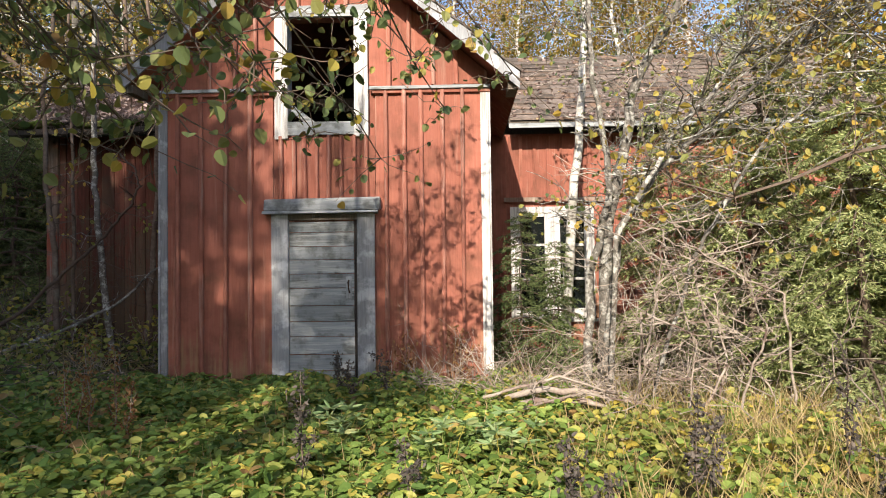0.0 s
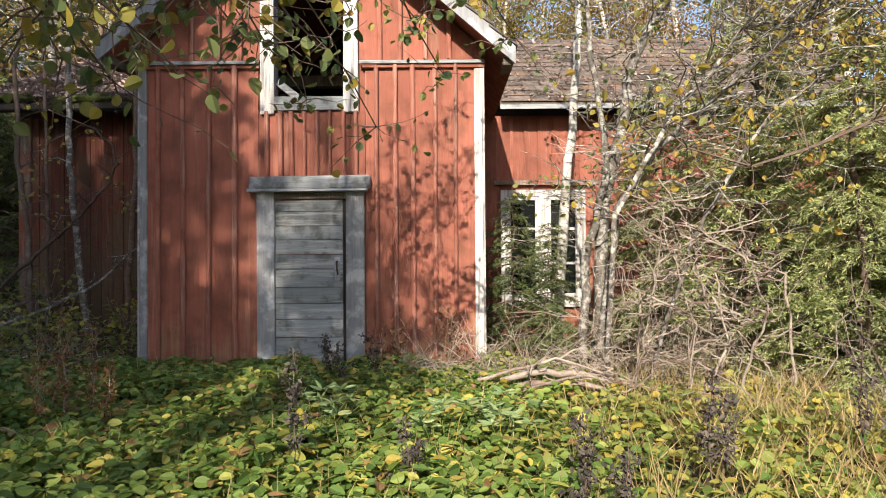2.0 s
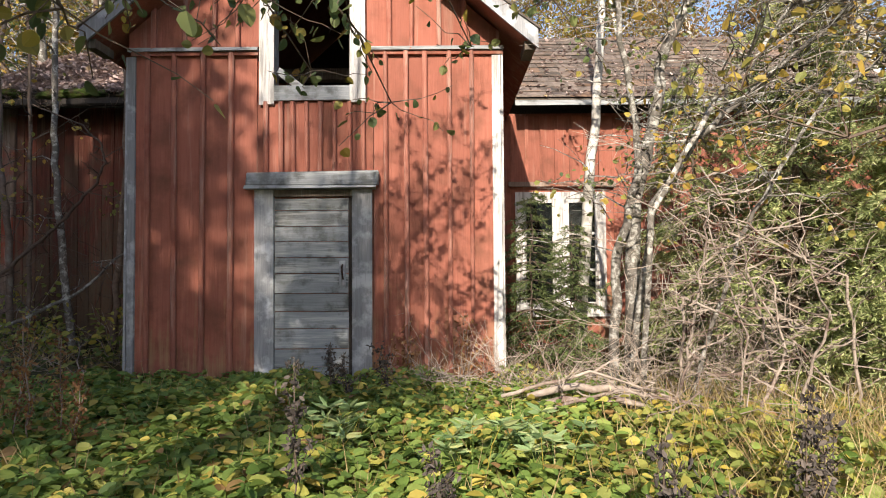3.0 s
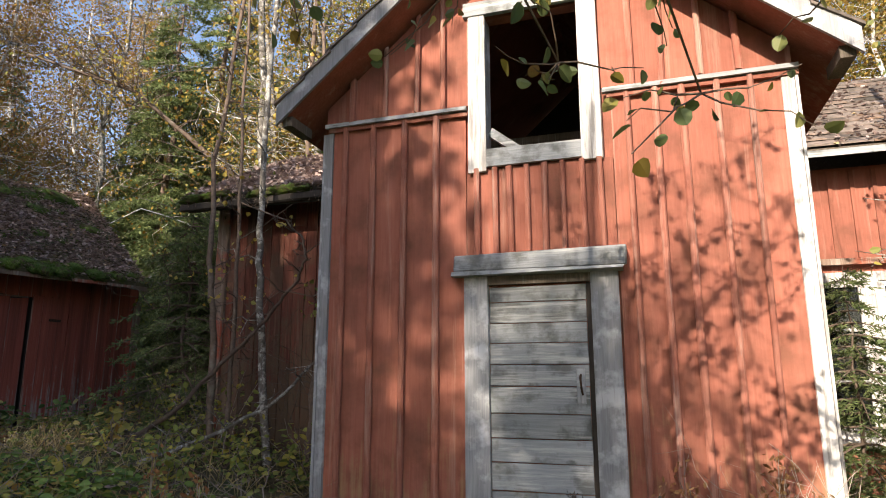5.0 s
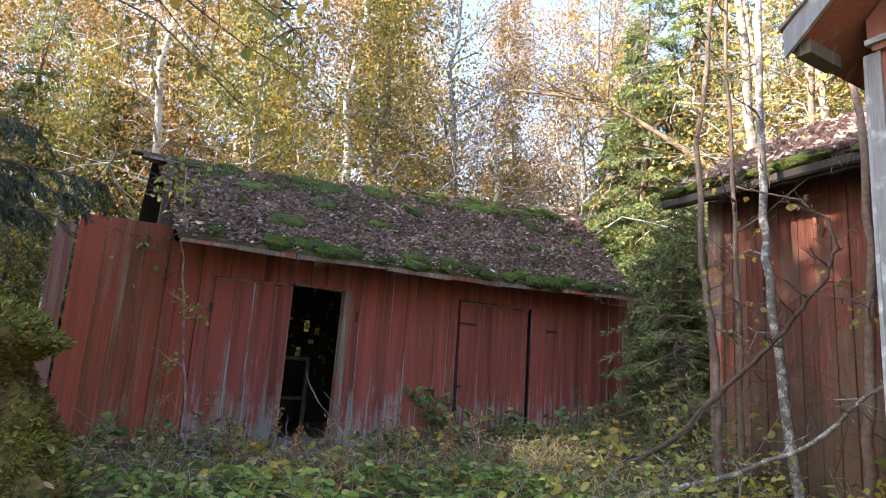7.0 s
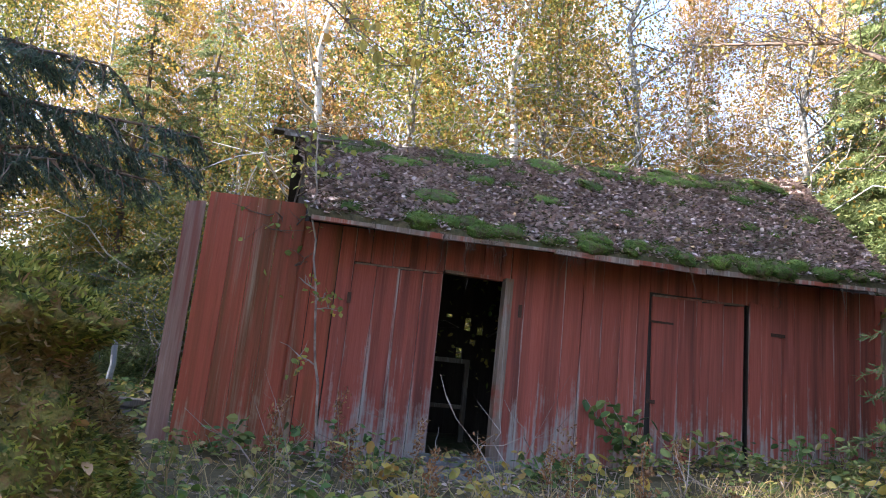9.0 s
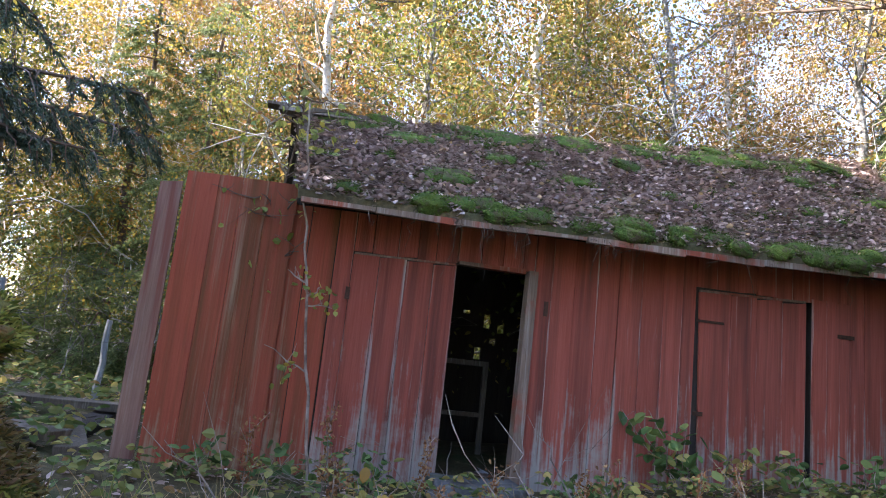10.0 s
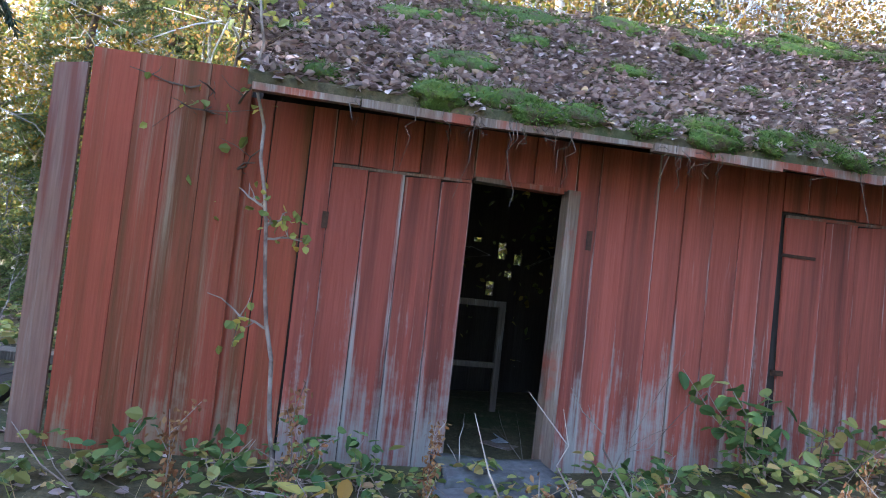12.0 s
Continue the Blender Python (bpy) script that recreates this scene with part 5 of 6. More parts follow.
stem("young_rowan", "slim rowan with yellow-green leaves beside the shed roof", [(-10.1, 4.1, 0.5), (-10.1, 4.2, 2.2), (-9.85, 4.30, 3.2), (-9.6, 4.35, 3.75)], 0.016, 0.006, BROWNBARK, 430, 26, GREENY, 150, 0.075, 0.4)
stem("fallen_branch", "long dead branch bowed up against the back shed", [(-7.3, 9.0, 0.52), (-6.65, 9.2, 0.98), (-5.85, 9.2, 1.67), (-5.39, 9.2, 2.08), (-5.02, 9.2, 2.49), (-4.9, 9.2, 2.79), (-4.96, 9.2, 3.06), (-5.2, 9.2, 3.29), (-5.85, 9.2, 3.57)], 0.03, 0.008, BROWNBARK, 50, 16, None, 0, 0.05, 0.3)
stem("fallen_branch", "curved dead branch lying over the undergrowth", [(-6.6, 8.4, 0.42), (-5.7, 8.5, 0.72), (-4.9, 8.6, 1.1), (-4.2, 8.7, 1.75)], 0.028, 0.012, BARK, 51, 8, None, 0, 0.05, 0.35)
for i, (x, y, r, dx) in enumerate(((-7.4, 12.2, 0.10, -0.5), (-7.0, 12.6, 0.07, 0.1), (-6.5, 14.9, 0.12, 0.2), (-6.1, 14.8, 0.09, 0.5), (-7.8, 13.6, 0.11, -0.9), (-5.2, 15.0, 0.1, 0.3), (-6.8, 14.6, 0.13, -0.1))):
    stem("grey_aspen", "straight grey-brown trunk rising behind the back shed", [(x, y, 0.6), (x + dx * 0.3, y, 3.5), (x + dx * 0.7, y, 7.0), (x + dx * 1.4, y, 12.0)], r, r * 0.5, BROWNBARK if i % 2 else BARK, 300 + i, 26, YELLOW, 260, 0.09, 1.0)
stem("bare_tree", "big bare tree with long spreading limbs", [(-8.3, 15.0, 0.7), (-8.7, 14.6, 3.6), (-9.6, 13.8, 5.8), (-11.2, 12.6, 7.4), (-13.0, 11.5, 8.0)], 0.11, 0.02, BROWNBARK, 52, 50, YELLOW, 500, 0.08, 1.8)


def overhang(x, y, seed, ends, leaf_mat):
    """An aspen beside the walk whose leafy boughs hang into the view."""
    rng, nr = random.Random(seed), np.random.RandomState(seed)
    t = thing("aspen_tree", "aspen with overhanging boughs of green and yellowing leaves", "tree", (x, y, ground_z(x, y)))
    o = Vector((x, y, ground_z(x, y)))
    V, F, C = [], [], []
    trunk = bent(rng, (0, 0, -0.1), (0.4, 0.6, 8.5), 10, 0.1)
    tube(V, F, trunk, [0.14 * (1 - 0.08 * i) for i in range(11)], 8)
    part("trunk", (V, F), BARK, t, smooth=True)
    for e in ends:
        V, F = [], []
        e = Vector(e) - o
        u = min(9.5, max(4.5, e.z * 1.1 + 1))
        line = bent(rng, trunk[int(u)], e, 12, 0.16, -0.6)
        tube(V, F, line, [0.018 * (1 - 0.88 * i / 12) + 0.002 for i in range(13)], 5)
        for i in range(7, 13):
            for _ in range(5):
                a = line[i]
                b = a + Vector((rng.gauss(0, 0.22), rng.gauss(0, 0.22), rng.gauss(-0.08, 0.15)))
                tw = bent(rng, a, b, 4, 0.035)
                tube(V, F, tw, [0.0045, 0.004, 0.003, 0.0025, 0.002], 4)
                for q in tw[1:]:
                    if rng.random() < (0.9 if line[-1].z < 3.4 else 0.32):
                        C.append(tuple(q + Vector((rng.gauss(0, 0.02), rng.gauss(0, 0.02), -0.01))))
        part("bough", (V, F), BROWNBARK, t)
    tagged(part("foliage", foliage(C, 0.062, 0.85, nr, droop=0.9, fold=0.3, rounded=True), leaf_mat, t, "round green and yellowing leaves"), kind="stuff")


ASPEN_BOUGHS = [(-2.2, 2.6, 2.35), (-1.9, 2.3, 2.3), (-1.5, 2.4, 2.35), (-1.7, 3.0, 2.2), (-1.2, 2.5, 2.45), (-1.9, 2.9, 2.45), (-1.5, 2.8, 2.3), (-1.1, 2.9, 2.5), (-2.1, 3.3, 2.4), (-1.3, 3.4, 2.55), (-0.9, 3.6, 2.6), (-1.7, 3.6, 2.8), (-2.3, 3.8, 2.9),
                (-1.3, 4.9, 2.6), (-0.8, 4.9, 2.4), (-0.3, 4.9, 2.75), (-1.7, 4.9, 3.1), (0.2, 4.8, 3.0), (-1.0, 5.1, 3.3), (-2.3, 4.6, 3.0), (0.5, 4.6, 3.3), (-0.5, 4.7, 3.1),
                (-0.4, 5.0, 4.0), (-1.0, 4.6, 4.3), (-0.1, 4.6, 4.7), (-1.3, 4.4, 4.9), (-0.6, 4.2, 5.3), (-1.8, 4.3, 4.2), (0.2, 4.2, 5.2), (-0.9, 4.8, 3.8),
                (-0.3, 5.2, 3.6), (-1.4, 4.9, 3.9), (-2.2, 4.4, 4.8), (-2.9, 4.0, 4.4)]
overhang(-3.1, -1.4, 61, ASPEN_BOUGHS, ASPEN)
overhang(-5.6, -0.2, 62, [(-4.9, 4.3, 3.15), (-4.7, 4.0, 3.4), (-5.3, 4.4, 3.5), (-7.4, 4.9, 3.5), (-7.2, 5.3, 3.75), (-7.6, 4.5, 3.9), (-6.9, 5.0, 4.1)], YELLOW)


def bow_branch():
    """The dark bowed branch before the spruces, from a sapling at the walker's right."""
    rng, nr = random.Random(63), np.random.RandomState(63)
    o = Vector((3.3, 3.6, ground_z(3.3, 3.6)))
    t = thing("bowed_sapling", "dark sapling with a bowed branch and yellow leaves", "tree", tuple(o))
    V, F, C = [], [], []
    trunk = [Vector((0, 0, -0.05)), Vector((0.02, 0.1, 1.2)), Vector((-0.05, 0.2, 2.1)), Vector((0.05, 0.25, 3.6))]
    tube(V, F, trunk, [0.03, 0.026, 0.02, 0.008], 6)
    line = [Vector(p) - o for p in ((3.25, 3.8, 2.1), (2.7, 3.9, 2.32), (2.17, 4.0, 2.23), (1.79, 4.0, 2.07), (1.46, 4.0, 1.97), (1.09, 4.0, 2.08), (0.95, 4.0, 2.2))]
    tube(V, F, line, [0.018, 0.014, 0.012, 0.010, 0.008, 0.005, 0.003], 5)
    for p in line[1:]:
        for _ in range(7):
            q = p + Vector((rng.gauss(0, 0.25), rng.gauss(0, 0.25), rng.gauss(0.1, 0.22)))
            tube(V, F, bent(rng, p, q, 3, 0.03), [0.004, 0.003, 0.002, 0.0015], 3)
            C += [tuple(q), tuple(p.lerp(q, 0.7))]
    part("trunk", (V, F), BROWNBARK, t)
    part("leaves", foliage(C, 0.06, 0.7, nr, droop=0.6), YELLOW, t)


bow_branch()


# ---- pale limbs and dead branches in the thicket ----
stem("leaning_alder", "pale grey limb arching up through the thicket", [(1.36, 7.0, 0.05), (1.37, 6.6, 1.85), (2.0, 6.6, 2.93), (2.36, 6.6, 3.28), (2.66, 6.6, 3.71), (3.15, 6.6, 3.8), (3.72, 6.6, 4.08)], 0.030, 0.012, BARK, 401, 50, YELLOW, 160, 0.06, 0.8)
stem("leaning_alder", "slim pale limb rising over the spruce boughs", [(1.7, 6.7, 0.1), (2.1, 6.5, 1.6), (2.48, 6.4, 2.32), (2.85, 6.4, 2.84), (3.23, 6.4, 3.08), (3.54, 6.4, 3.31), (3.82, 6.4, 3.52)], 0.022, 0.010, BARK, 402, 46, YELLOW, 140, 0.06, 0.7)
for i, line in enumerate(([(2.26, 6.3, 0.12), (2.26, 6.3, 0.51), (2.07, 6.3, 1.32), (1.99, 6.3, 1.71), (1.69, 6.3, 2.21)], [(1.50, 6.4, 0.15), (1.52, 6.3, 1.11), (2.05, 6.3, 0.88), (2.8, 6.3, 0.83)],
                          [(2.9, 6.2, 0.12), (2.85, 6.2, 1.28), (2.47, 6.2, 1.42), (2.03, 6.2, 1.7)], [(1.38, 6.3, 0.1), (1.55, 6.3, 0.56), (1.68, 6.3, 1.32), (1.75, 6.3, 1.9)],
                          [(2.3, 6.1, 0.1), (2.6, 6.1, 0.9), (2.45, 6.1, 1.5)], [(1.95, 6.0, 0.1), (2.2, 6.0, 0.7), (2.1, 6.0, 1.3)])):
    stem("dead_branch", "bare whitish dead branch standing in the thicket", line, 0.015, 0.006, TWIG, 410 + i, 9, None, 0, 0.05, 0.4)
for x, y, z, ln, rz in ((0.75, 6.3, 0.33, 1.1, 4), (0.7, 6.15, 0.26, 0.9, -12), (1.1, 6.35, 0.24, 0.8, 15)):
    t = thing("fallen_log", "pale rotten fallen log among dry twigs", "log", (x, y, z), rz)
    V, F = [], []
    tube(V, F, bent(random.Random(int(x * 100)), (-ln / 2, 0, -0.02), (ln / 2, 0, 0.0), 8, 0.03, -0.05), [0.02, 0.03, 0.034, 0.03, 0.033, 0.03, 0.028, 0.024, 0.012], 8)
    part("log", (V, F), TWIG, t, smooth=True)


# ---- tangle of dead twigs ----
def twig_tangle(name, label, box, count, seed, size=(0.4, 1.3), thick=0.006, mat=TWIG, flat=0.6):
    rng = random.Random(seed)
    V, F = [], []
    x0, x1, y0, y1, z0, z1 = box
    for _ in range(count):
        x, y = rng.uniform(x0, x1), rng.uniform(y0, y1)
        a = Vector((x, y, ground_z(x, y) + rng.uniform(z0, z1) * rng.random()))
        d = Vector((rng.gauss(0, 1), rng.gauss(0, 0.7), rng.gauss(0.25, flat))).normalized() * rng.uniform(*size)
        b = a + d
        b.z = max(b.z, ground_z(b.x, b.y) + 0.03)
        line = bent(rng, a, b, 5, d.length * 0.07)
        r = thick * rng.uniform(0.5, 1.7)
        tube(V, F, line, [r * (1 - 0.75 * i / 5) for i in range(6)], 4)
        for _ in range(2):
            p = line[rng.randint(1, 4)]
            q = p + (d * 0.35 + Vector((rng.gauss(0, 0.12), rng.gauss(0, 0.12), rng.gauss(0, 0.12))))
            tube(V, F, bent(rng, p, q, 2, 0.02), [r * 0.5, r * 0.4, r * 0.2], 3)
    return tagged(part(name, (V, F), mat), label, "twigs", kind="stuff")


twig_tangle("brush_pile", "tangled pale dead twigs heaped by the house corner", (-0.7, 2.4, 6.4, 7.4, 0.0, 0.5), 480, 71, size=(0.25, 0.8), thick=0.004)
twig_tangle("dead_twigs", "tangle of bare pale twigs among the alders", (1.1, 3.4, 6.3, 7.5, 0.5, 4.4), 330, 72, size=(0.3, 0.9), thick=0.0045, mat=TWIG)
twig_tangle("dead_twigs", "pale dry stems standing before the spruces", (1.3, 4.6, 5.4, 6.6, 0.0, 0.9), 70, 73, size=(0.5, 1.2), thick=0.005)
twig_tangle("dead_twigs", "fine bare twigs hanging by the back shed", (-7.4, -3.9, 8.7, 9.9, 0.1, 2.4), 170, 74, thick=0.004, mat=BROWNBARK)
twig_tangle("dead_twigs", "dry twigs scattered over the yard", (-9.4, -3.5, 4.4, 9.0, 0.0, 0.2), 120, 75, thick=0.005, flat=0.1)
twig_tangle("dead_twigs", "fine grey brush at the edge of the woods", (-22, -13.0, -8, 16, 0.0, 2.5), 700, 76, size=(0.6, 2.4), thick=0.008, mat=BARK)
for i, (a, b, c) in enumerate((((0.0, 6.3, 0.30), (0.7, 6.2, 0.52), (1.5, 6.3, 0.25)), ((0.2, 6.1, 0.2), (0.9, 6.0, 0.40), (1.9, 6.1, 0.18)), ((2.9, 6.3, 0.15), (2.35, 6.4, 0.9), (1.75, 6.6, 1.9)),
                               ((1.9, 6.2, 0.1), (2.0, 6.2, 0.8), (1.75, 6.3, 1.7)))):
    stem("dead_branch", "pale barkless dead branch", [a, b, c], 0.018 if i < 2 else 0.010, 0.005, TWIG, 80 + i, 8, None, 0, 0.05, 0.3)


# ---- undergrowth ----
def scatter(count, x0, x1, y0, y1, rng, keep):
    out = []
    while len(out) < count:
        x, y = rng.uniform(x0, x1), rng.uniform(y0, y1)
        if X0 - 0.1 < x < X1 + 0.1 and y > YF - 0.06:
            continue
        if x < SX + 0.1 and 3.2 < y < 11.8:
            continue
        if rng.random() < keep(x, y):
            out.append((x, y))
    return out


def herb_layer(name, label, spots, rng, height, size, mat, trio=3, width=0.72, clump=0.09):
    """Low plants: each spot a short stalk with three flat leaflets."""
    C, D = [], []
    for x, y in spots:
        z = ground_z(x, y) + height * rng.uniform(0.25, 1.0) * (0.75 + 0.5 * noise.noise((x * 1.7, y * 1.7, 9)))
        a0 = rng.uniform(0, 6.283)
        for k in range(trio):
            a = a0 + k * 2.094 + rng.uniform(-0.3, 0.3)
            C.append((x + math.cos(a) * 0.01, y + math.sin(a) * 0.01, z))
            D.append((math.cos(a), math.sin(a), rng.uniform(-0.5, 0.3)))
    ob = part(name, foliage(C, size, width, NP, droop=0.15, flat=0.6, along=D, fold=0.35, rounded=True), mat)
    return tagged(ob, label, "undergrowth", kind="stuff")


def leafy_ground(x, y):
    left = smooth_step(1.2 - x + 0.8 * noise.noise((x, y, 2)), 0.0, 1.5)
    return max(0.06, left) * (0.25 if x < -4.3 else 1.0)


rg = random.Random(91)


def fading(x, y):
    """Thins out behind the start of the walk and to the sides."""
    return smooth_step(y + 1.5 * noise.noise((x * 0.5, y * 0.5, 6)), -6.0, 0.5) * smooth_step(9.0 - abs(x) + noise.noise((x, y, 8)), 0.0, 3.0)


herb_layer("ground_elder", "low green leaves thinning out towards the trees", scatter(4500, -9.0, 9.0, -6.0, 1.0, rg, lambda x, y: fading(x, y) * (0.2 if abs(x + 7) < 1 and y > 1 else 1)), rg, 0.24, 0.095, HERB)
herb_layer("low_herbs", "mixed yellowing herbs beside the spruces", scatter(1800, 4.0, 10.0, 0.5, 10.0, rg, fading), rg, 0.26, 0.08, GREENY)
herb_layer("ground_elder", "dense low green and yellowing three-part leaves", scatter(21000, -7.5, 4.5, 0.8, 7.7, rg, leafy_ground), rg, 0.31, 0.082, HERB, width=0.66)
herb_layer("ground_elder", "yellow-green low plants among the dry grass", scatter(4200, 0.3, 6.0, 1.0, 6.5, rg, lambda x, y: 0.8), rg, 0.28, 0.075, GREENY)
herb_layer("low_herbs", "sparse yellowing herbs on the shaded yard", scatter(1900, -9.7, -3.9, 3.0, 11.5, rg, lambda x, y: 0.3 + 0.4 * (x < -8.9) + 0.6 * (y > 8.6)), rg, 0.24, 0.07, WEED)
herb_layer("low_herbs", "green plants in the woodland floor", scatter(3000, -20, -9.6, -6.0, 16.0, rg, lambda x, y: 1.0 if (x < -12.8 or y < 3.1 or y > 12) else 0.0), rg, 0.35, 0.11, WEED)
P = [(x, y, ground_z(x, y) + rg.uniform(0.005, 0.03)) for x, y in scatter(20000, -18.0, 8.0, -8.0, 14.5, rg, lambda x, y: 0.9 if x < -3.8 else 0.45)]
tagged(part("leaf_litter", foliage(P, 0.06, 0.7, NP, droop=0.05, flat=0.85), DEAD), "brown and yellow fallen leaves on the ground", "leaves", kind="stuff")


def grass(name, label, spots, rng, height, mat):
    C, D = [], []
    for x, y in spots:
        for _ in range(5):
            C.append((x + rng.gauss(0, 0.03), y + rng.gauss(0, 0.03), ground_z(x, y)))
            D.append((rng.gauss(0, 0.7), rng.gauss(0, 0.7), 1.0))
    ob = part(name, needles(C, D, height, 0.008, NP, 0.25), mat)
    return tagged(ob, label, "grass", kind="stuff")


grass("dry_grass", "tall straw-coloured dry grass", scatter(3600, 0.2, 7.0, 1.5, 7.2, rg, lambda x, y: smooth_step(x + 0.7 * noise.noise((x, y, 4)), 0.4, 2.2)), rg, 0.38, STRAW)
grass("dry_grass", "thin dry grass among the herbs", scatter(1300, -8.5, 1.0, 1.5, 9.5, rg, lambda x, y: 0.7), rg, 0.32, STRAW)


def dock(x, y, h, seed, mat=RUSTY, name="dock_stalk", label="rust-brown dried dock stalk with seed heads", dense=190, wide=0.05, sz=0.03):
    rng, nr = random.Random(seed), np.random.RandomState(seed)
    t = thing(name, label, "plant", (x, y, ground_z(x, y)))
    V, F, C = [], [], []
    main = bent(rng, (0, 0, -0.03), (rng.uniform(-0.08, 0.08), rng.uniform(-0.06, 0.06), h), 6, 0.015)
    tube(V, F, main, [0.006 - 0.0006 * i for i in range(7)], 4)
    for k in range(7):
        a = main[2 + k % 4]
        b = a + Vector((rng.gauss(0, 0.06), rng.gauss(0, 0.06), rng.uniform(0.1, 0.24) * h))
        tube(V, F, [a, b], [0.003, 0.002], 3)
        for _ in range(dense // 8):
            C.append(tuple(a.lerp(b, rng.random()) + Vector((rng.gauss(0, wide * 0.4), rng.gauss(0, wide * 0.4), 0))))
    for _ in range(dense // 4):
        u = rng.uniform(2, 6)
        C.append(tuple(main[int(u)].lerp(main[min(6, int(u) + 1)], u % 1) + Vector((rng.gauss(0, wide * 0.5), rng.gauss(0, wide * 0.5), 0))))
    tagged(part("stalk", (V, F), BROWNBARK if mat is GREYSTALK else TWIG, t), kind="stuff")
    tagged(part("seed_head", foliage(C, sz, 0.5, nr, droop=0.2), mat, t), kind="stuff")
    return t


for i, (x, y, h) in enumerate(((-3.05, 4.95, 1.0), (-2.92, 5.05, 0.85), (-3.17, 4.85, 0.8), (-2.8, 4.95, 0.65), (-3.3, 5.1, 0.7), (-7.3, 6.3, 0.75), (-7.6, 5.4, 0.5), (-8.1, 5.9, 0.55), (-7.9, 7.2, 0.6), (-6.9, 5.6, 0.35), (-8.8, 4.9, 0.7), (-8.6, 4.4, 0.6), (-8.3, 6.6, 0.5), (-8.9, 5.6, 0.55), (-8.4, 7.9, 0.5), (-7.2, 7.4, 0.45), (-8.0, 4.9, 0.5), (-7.0, 6.7, 0.6))):
    dock(x, y, h, 100 + i)
for i, (x, y, h) in enumerate(((-1.2, 4.05, 0.85), (-0.5, 3.7, 0.5), (0.35, 3.4, 0.62), (0.5, 3.2, 0.5), (1.16, 3.9, 0.75), (1.28, 4.0, 0.6), (2.2, 4.2, 0.95), (-1.3, 6.6, 0.55), (-1.0, 6.7, 0.65), (2.9, 4.0, 0.8), (1.9, 3.4, 0.6), (-1.55, 7.0, 0.6))):
    dock(x, y, h, 130 + i, GREYSTALK, "dried_willowherb", "dark grey dried flower stalk", 220, 0.045, 0.035)
for i, (x, y, h) in enumerate(((-0.9, 7.55, 0.75), (-0.85, 7.5, 0.6), (-0.3, 7.5, 0.7), (-0.35, 7.45, 0.85), (-1.0, 7.45, 0.5), (-0.1, 7.4, 0.6))):
    dock(x, y, h, 150 + i, RUSTY, "dried_raspberry_cane", "brown withered raspberry cane against the wall", 70, 0.12, 0.05)


def lupin(x, y, h, seed):
    """Pale wheel-shaped leaves on thin stalks."""
    rng, nr = random.Random(seed), np.random.RandomState(seed)
    t = thing("lupin", "pale green lupin with wheel-shaped leaves", "plant", (x, y, ground_z(x, y)))
    V, F, C, D = [], [], [], []
    for _ in range(9):
        top = Vector((rng.gauss(0, 0.13), rng.gauss(0, 0.13), h * rng.uniform(0.7, 1.1)))
        tube(V, F, bent(rng, (0, 0, -0.02), top, 4, 0.02), [0.004, 0.004, 0.003, 0.003, 0.002], 4)
        for k in range(9):
            a = k * 0.698 + rng.uniform(-0.1, 0.1)
            C.append(tuple(top))
            D.append((math.cos(a) * 2, math.sin(a) * 2 - 0.5, 0.5))
    tagged(part("stalks", (V, F), HERB, t), kind="stuff")
    part("leaves", foliage(C, 0.105, 0.24, nr, droop=0.0, along=D), LUPIN, t)


lupin(-0.35, 4.55, 0.42, 501)
lupin(0.1, 4.5, 0.42, 502)
lupin(-1.2, 5.0, 0.4, 503)


def shrub(x, y, h, seed, mat, label, size=0.09, leaves=70, name="raspberry_bush", spread=0.35):
    rng, nr = random.Random(seed), np.random.RandomState(seed)
    t = thing(name, label, "bush", (x, y, ground_z(x, y)))
    V, F, C = [], [], []
    for _ in range(5):
        line = bent(rng, (0, 0, -0.02), (rng.gauss(0, spread), rng.gauss(0, spread), h * rng.uniform(0.6, 1.0)), 5, 0.04)
        tube(V, F, line, [0.006, 0.005, 0.005, 0.004, 0.003, 0.002], 4)
        for _ in range(leaves // 5):
            u = rng.uniform(1.5, 5)
            C.append(tuple(line[int(u)].lerp(line[min(5, int(u) + 1)], u % 1) + Vector((rng.gauss(0, 0.07), rng.gauss(0, 0.07), rng.gauss(0, 0.03)))))
    tagged(part("branchwork", (V, F), TWIG, t), kind="stuff")
    part("leaves", foliage(C, size, 0.7, nr, droop=0.25, flat=0.5, rounded=True), mat, t)


for i, (x, y, h) in enumerate(((-7.8, 6.0, 0.42), (-7.3, 5.2, 0.38), (-8.2, 7.0, 0.45), (-6.4, 7.6, 0.4), (-7.0, 8.6, 0.5), (-6.0, 6.8, 0.35), (-7.6, 9.4, 0.55), (-8.4, 5.2, 0.4))):
    shrub(x, y, h, 240 + i, YELLOW, "yellowing seedling with broad leaves in the yard", 0.10, 30, "maple_seedling", 0.13)
shrub(-9.45, 8.1, 0.75, 171, BUSH, "green leafy bush against the shed door", 0.12, 90)
shrub(-9.3, 8.35, 0.45, 172, WEED, "yellow-green bush against the shed door", 0.11, 60)
for i, (x, y, h) in enumerate(((-9.4, 4.5, 0.35), (-9.35, 4.95, 0.45), (-9.4, 5.3, 0.35), (-9.4, 3.9, 0.35), (-9.3, 7.2, 0.3), (-9.45, 9.3, 0.4), (-9.3, 9.9, 0.45), (-9.4, 10.6, 0.5), (-9.0, 6.9, 0.25))):
    shrub(x, y, h, 180 + i, BUSH, "low leafy weeds along the foot of the shed", 0.09, 40, "weed_clump", 0.16)
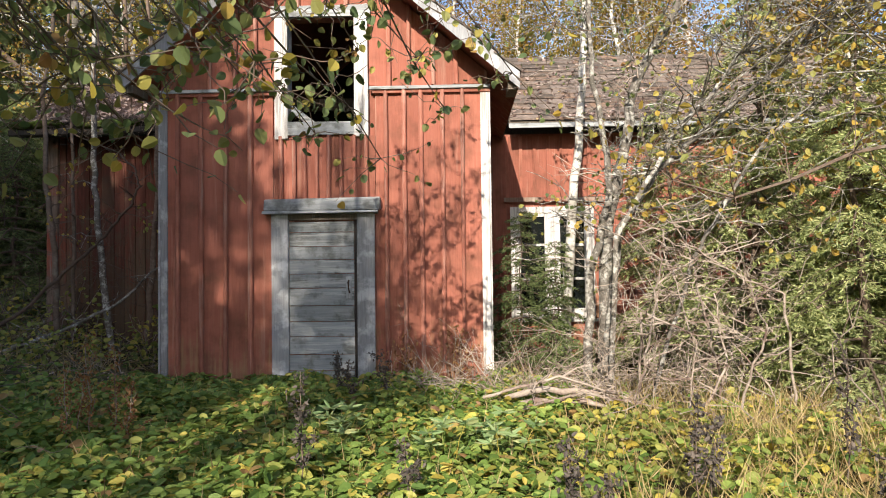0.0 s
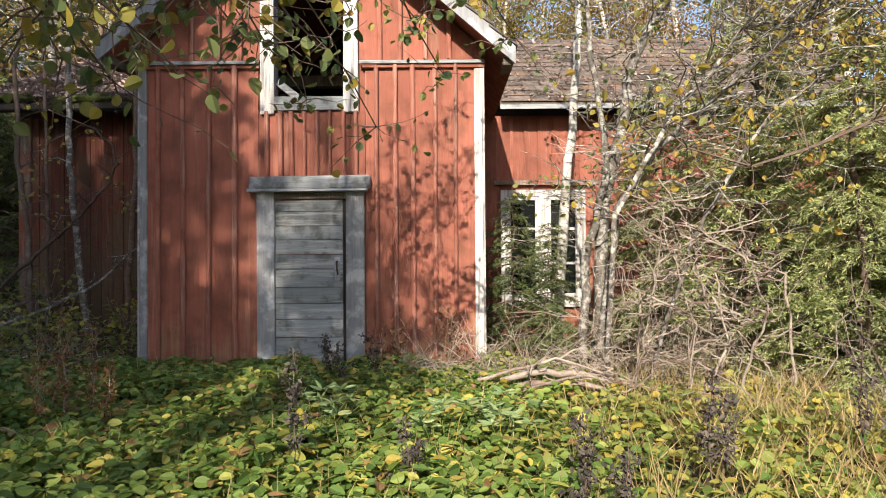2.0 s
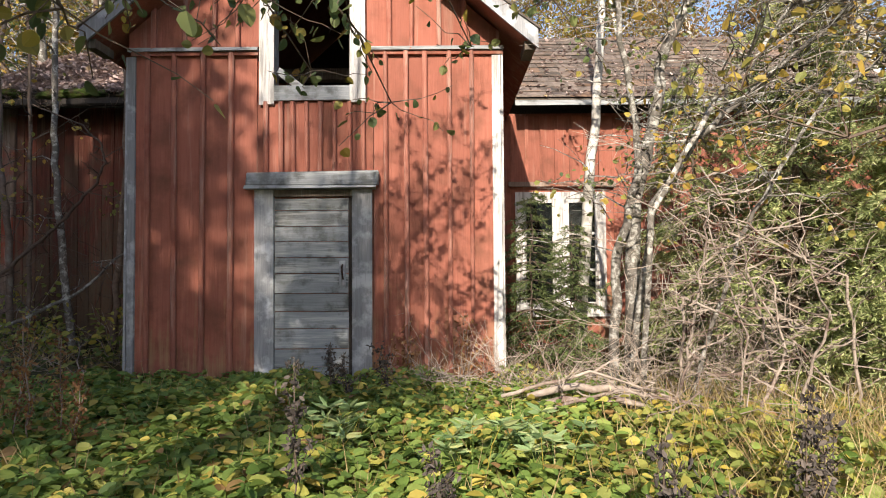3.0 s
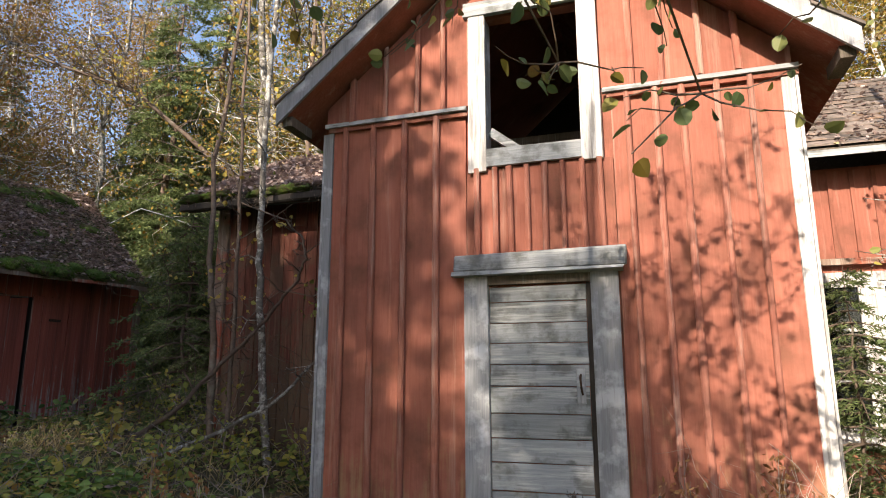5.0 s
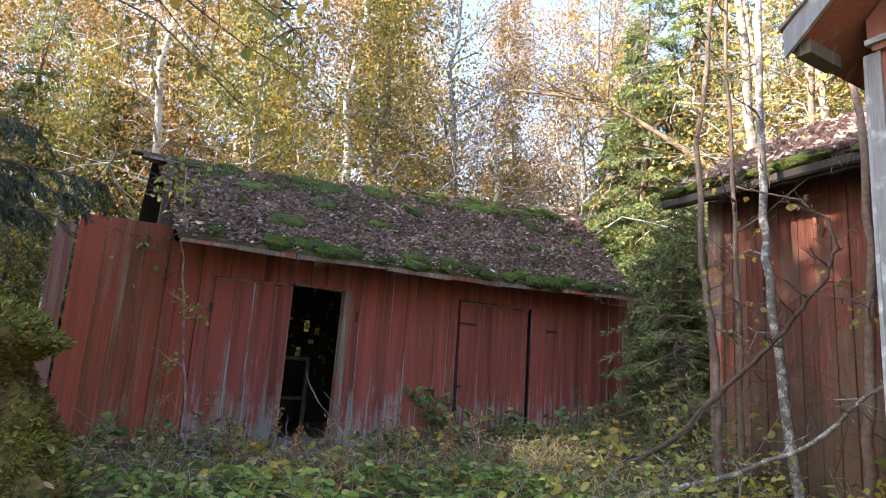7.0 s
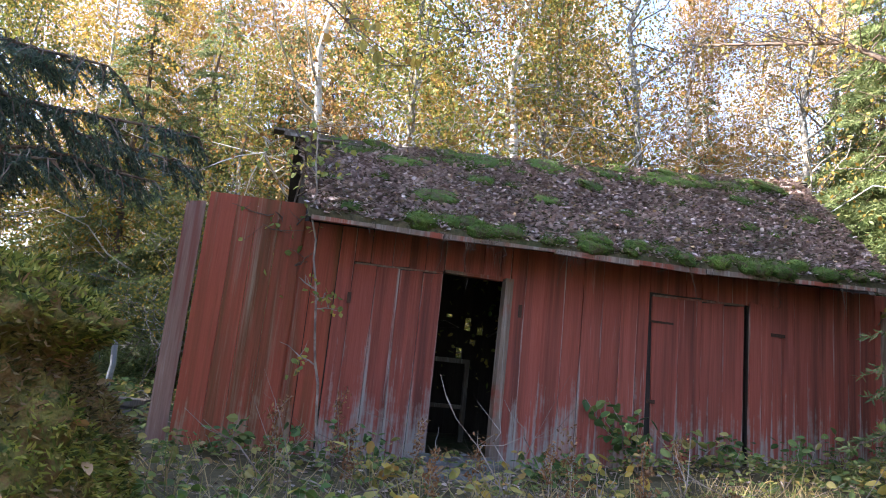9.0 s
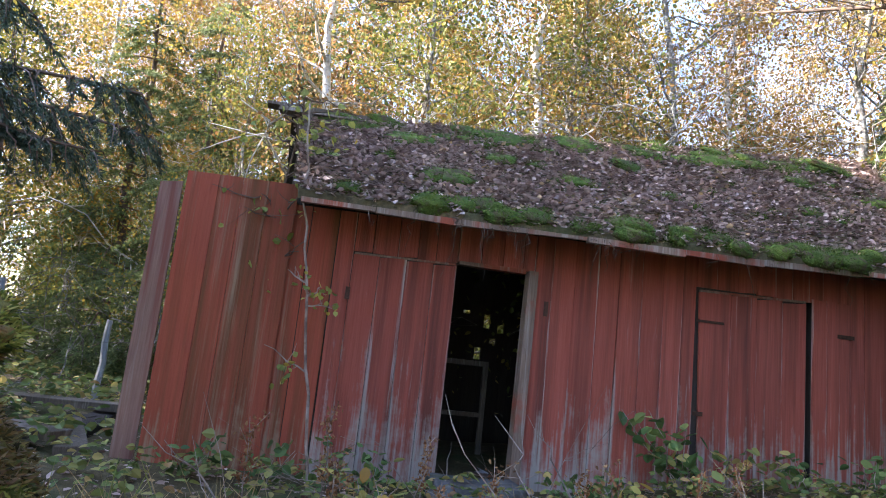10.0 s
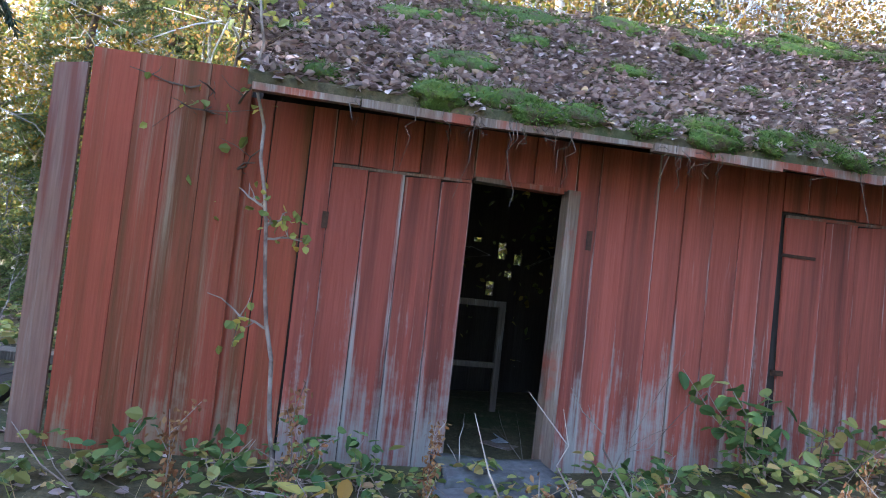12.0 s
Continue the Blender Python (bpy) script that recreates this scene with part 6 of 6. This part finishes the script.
for i, (x, y, h) in enumerate(((-6.2, 9.4, 1.0), (-5.7, 9.0, 0.8), (-4.6, 9.0, 0.9), (-6.8, 9.3, 0.8), (-5.1, 8.6, 0.6), (-7.3, 10.3, 0.9), (-4.1, 8.6, 0.8), (-8.2, 10.5, 0.7), (-6.3, 8.3, 0.5), (-5.6, 8.0, 0.5))):
    shrub(x, y, h, 200 + i, GREENY, "yellow-green brambles before the back shed", 0.08, 80, "bramble", 0.32)


def lying_board(x, y, ln, w, rz, seed, z=0.0):
    t = thing("lying_board", "dark board lying on the ground", "board", (x, y, ground_z(x, y) + 0.06 + z), rz)
    part("board", slab(-ln / 2, ln / 2, -w / 2, w / 2, -0.05, 0.03, wobble=0.015, bevel=0.006), DARK if seed % 2 else OLD, t)


for i, (x, y, ln, w, rz, z) in enumerate(((-10.6, 2.7, 1.6, 0.25, 20, 0), (-10.9, 2.3, 1.8, 0.28, -10, 0), (-10.4, 2.2, 1.4, 0.22, 60, 0.09), (-11.6, 2.6, 1.9, 0.25, 5, 0), (-12.2, 2.1, 1.5, 0.2, 80, 0.09))):
    lying_board(x, y, ln, w, rz, i, z)


def doorway_litter():
    """Broken pale wood and rubbish just inside the open shed door."""
    for i, (x, y, ln, w, rz, tilt) in enumerate(((-10.35, 6.35, 0.5, 0.12, 35, 0.02), (-10.6, 6.2, 0.6, 0.1, -20, 0.03), (-10.3, 6.05, 0.35, 0.14, 80, 0.0), (-10.9, 6.5, 0.7, 0.12, 10, 0.05), (-10.5, 6.55, 0.3, 0.2, 50, 0.04))):
        t = thing("broken_board", "short pale broken board on the shed floor", "board", (x, y, 0.44 + tilt), rz)
        part("board", slab(-ln / 2, ln / 2, -w / 2, w / 2, -0.02, 0.02, wobble=0.012), GREY if i % 2 else TIMBER, t)
    P = np.stack([NP.uniform(-11.5, -9.95, 260), NP.uniform(5.95, 6.6, 260), NP.uniform(0.43, 0.47, 260)], 1)
    tagged(part("floor_litter", foliage(P, 0.06, 0.7, NP, flat=0.8, droop=0.05), DEAD), "dry leaves blown onto the shed floor", "leaves", kind="stuff")


doorway_litter()


def old_fence():
    for i, (x, y) in enumerate(((-14.0, 1.9), (-14.3, 2.6), (-13.6, 0.6))):
        t = thing("fence_post", "weathered grey leaning fence post", "fence post", (x, y, ground_z(x, y)), 10 * i)
        V, F = [], []
        tube(V, F, bent(R, (0, 0, -0.1), (0.04, 0.02, 1.1 + 0.2 * i), 4, 0.02), [0.05, 0.05, 0.045, 0.045, 0.04], 7)
        part("post", (V, F), GREY, t)


old_fence()
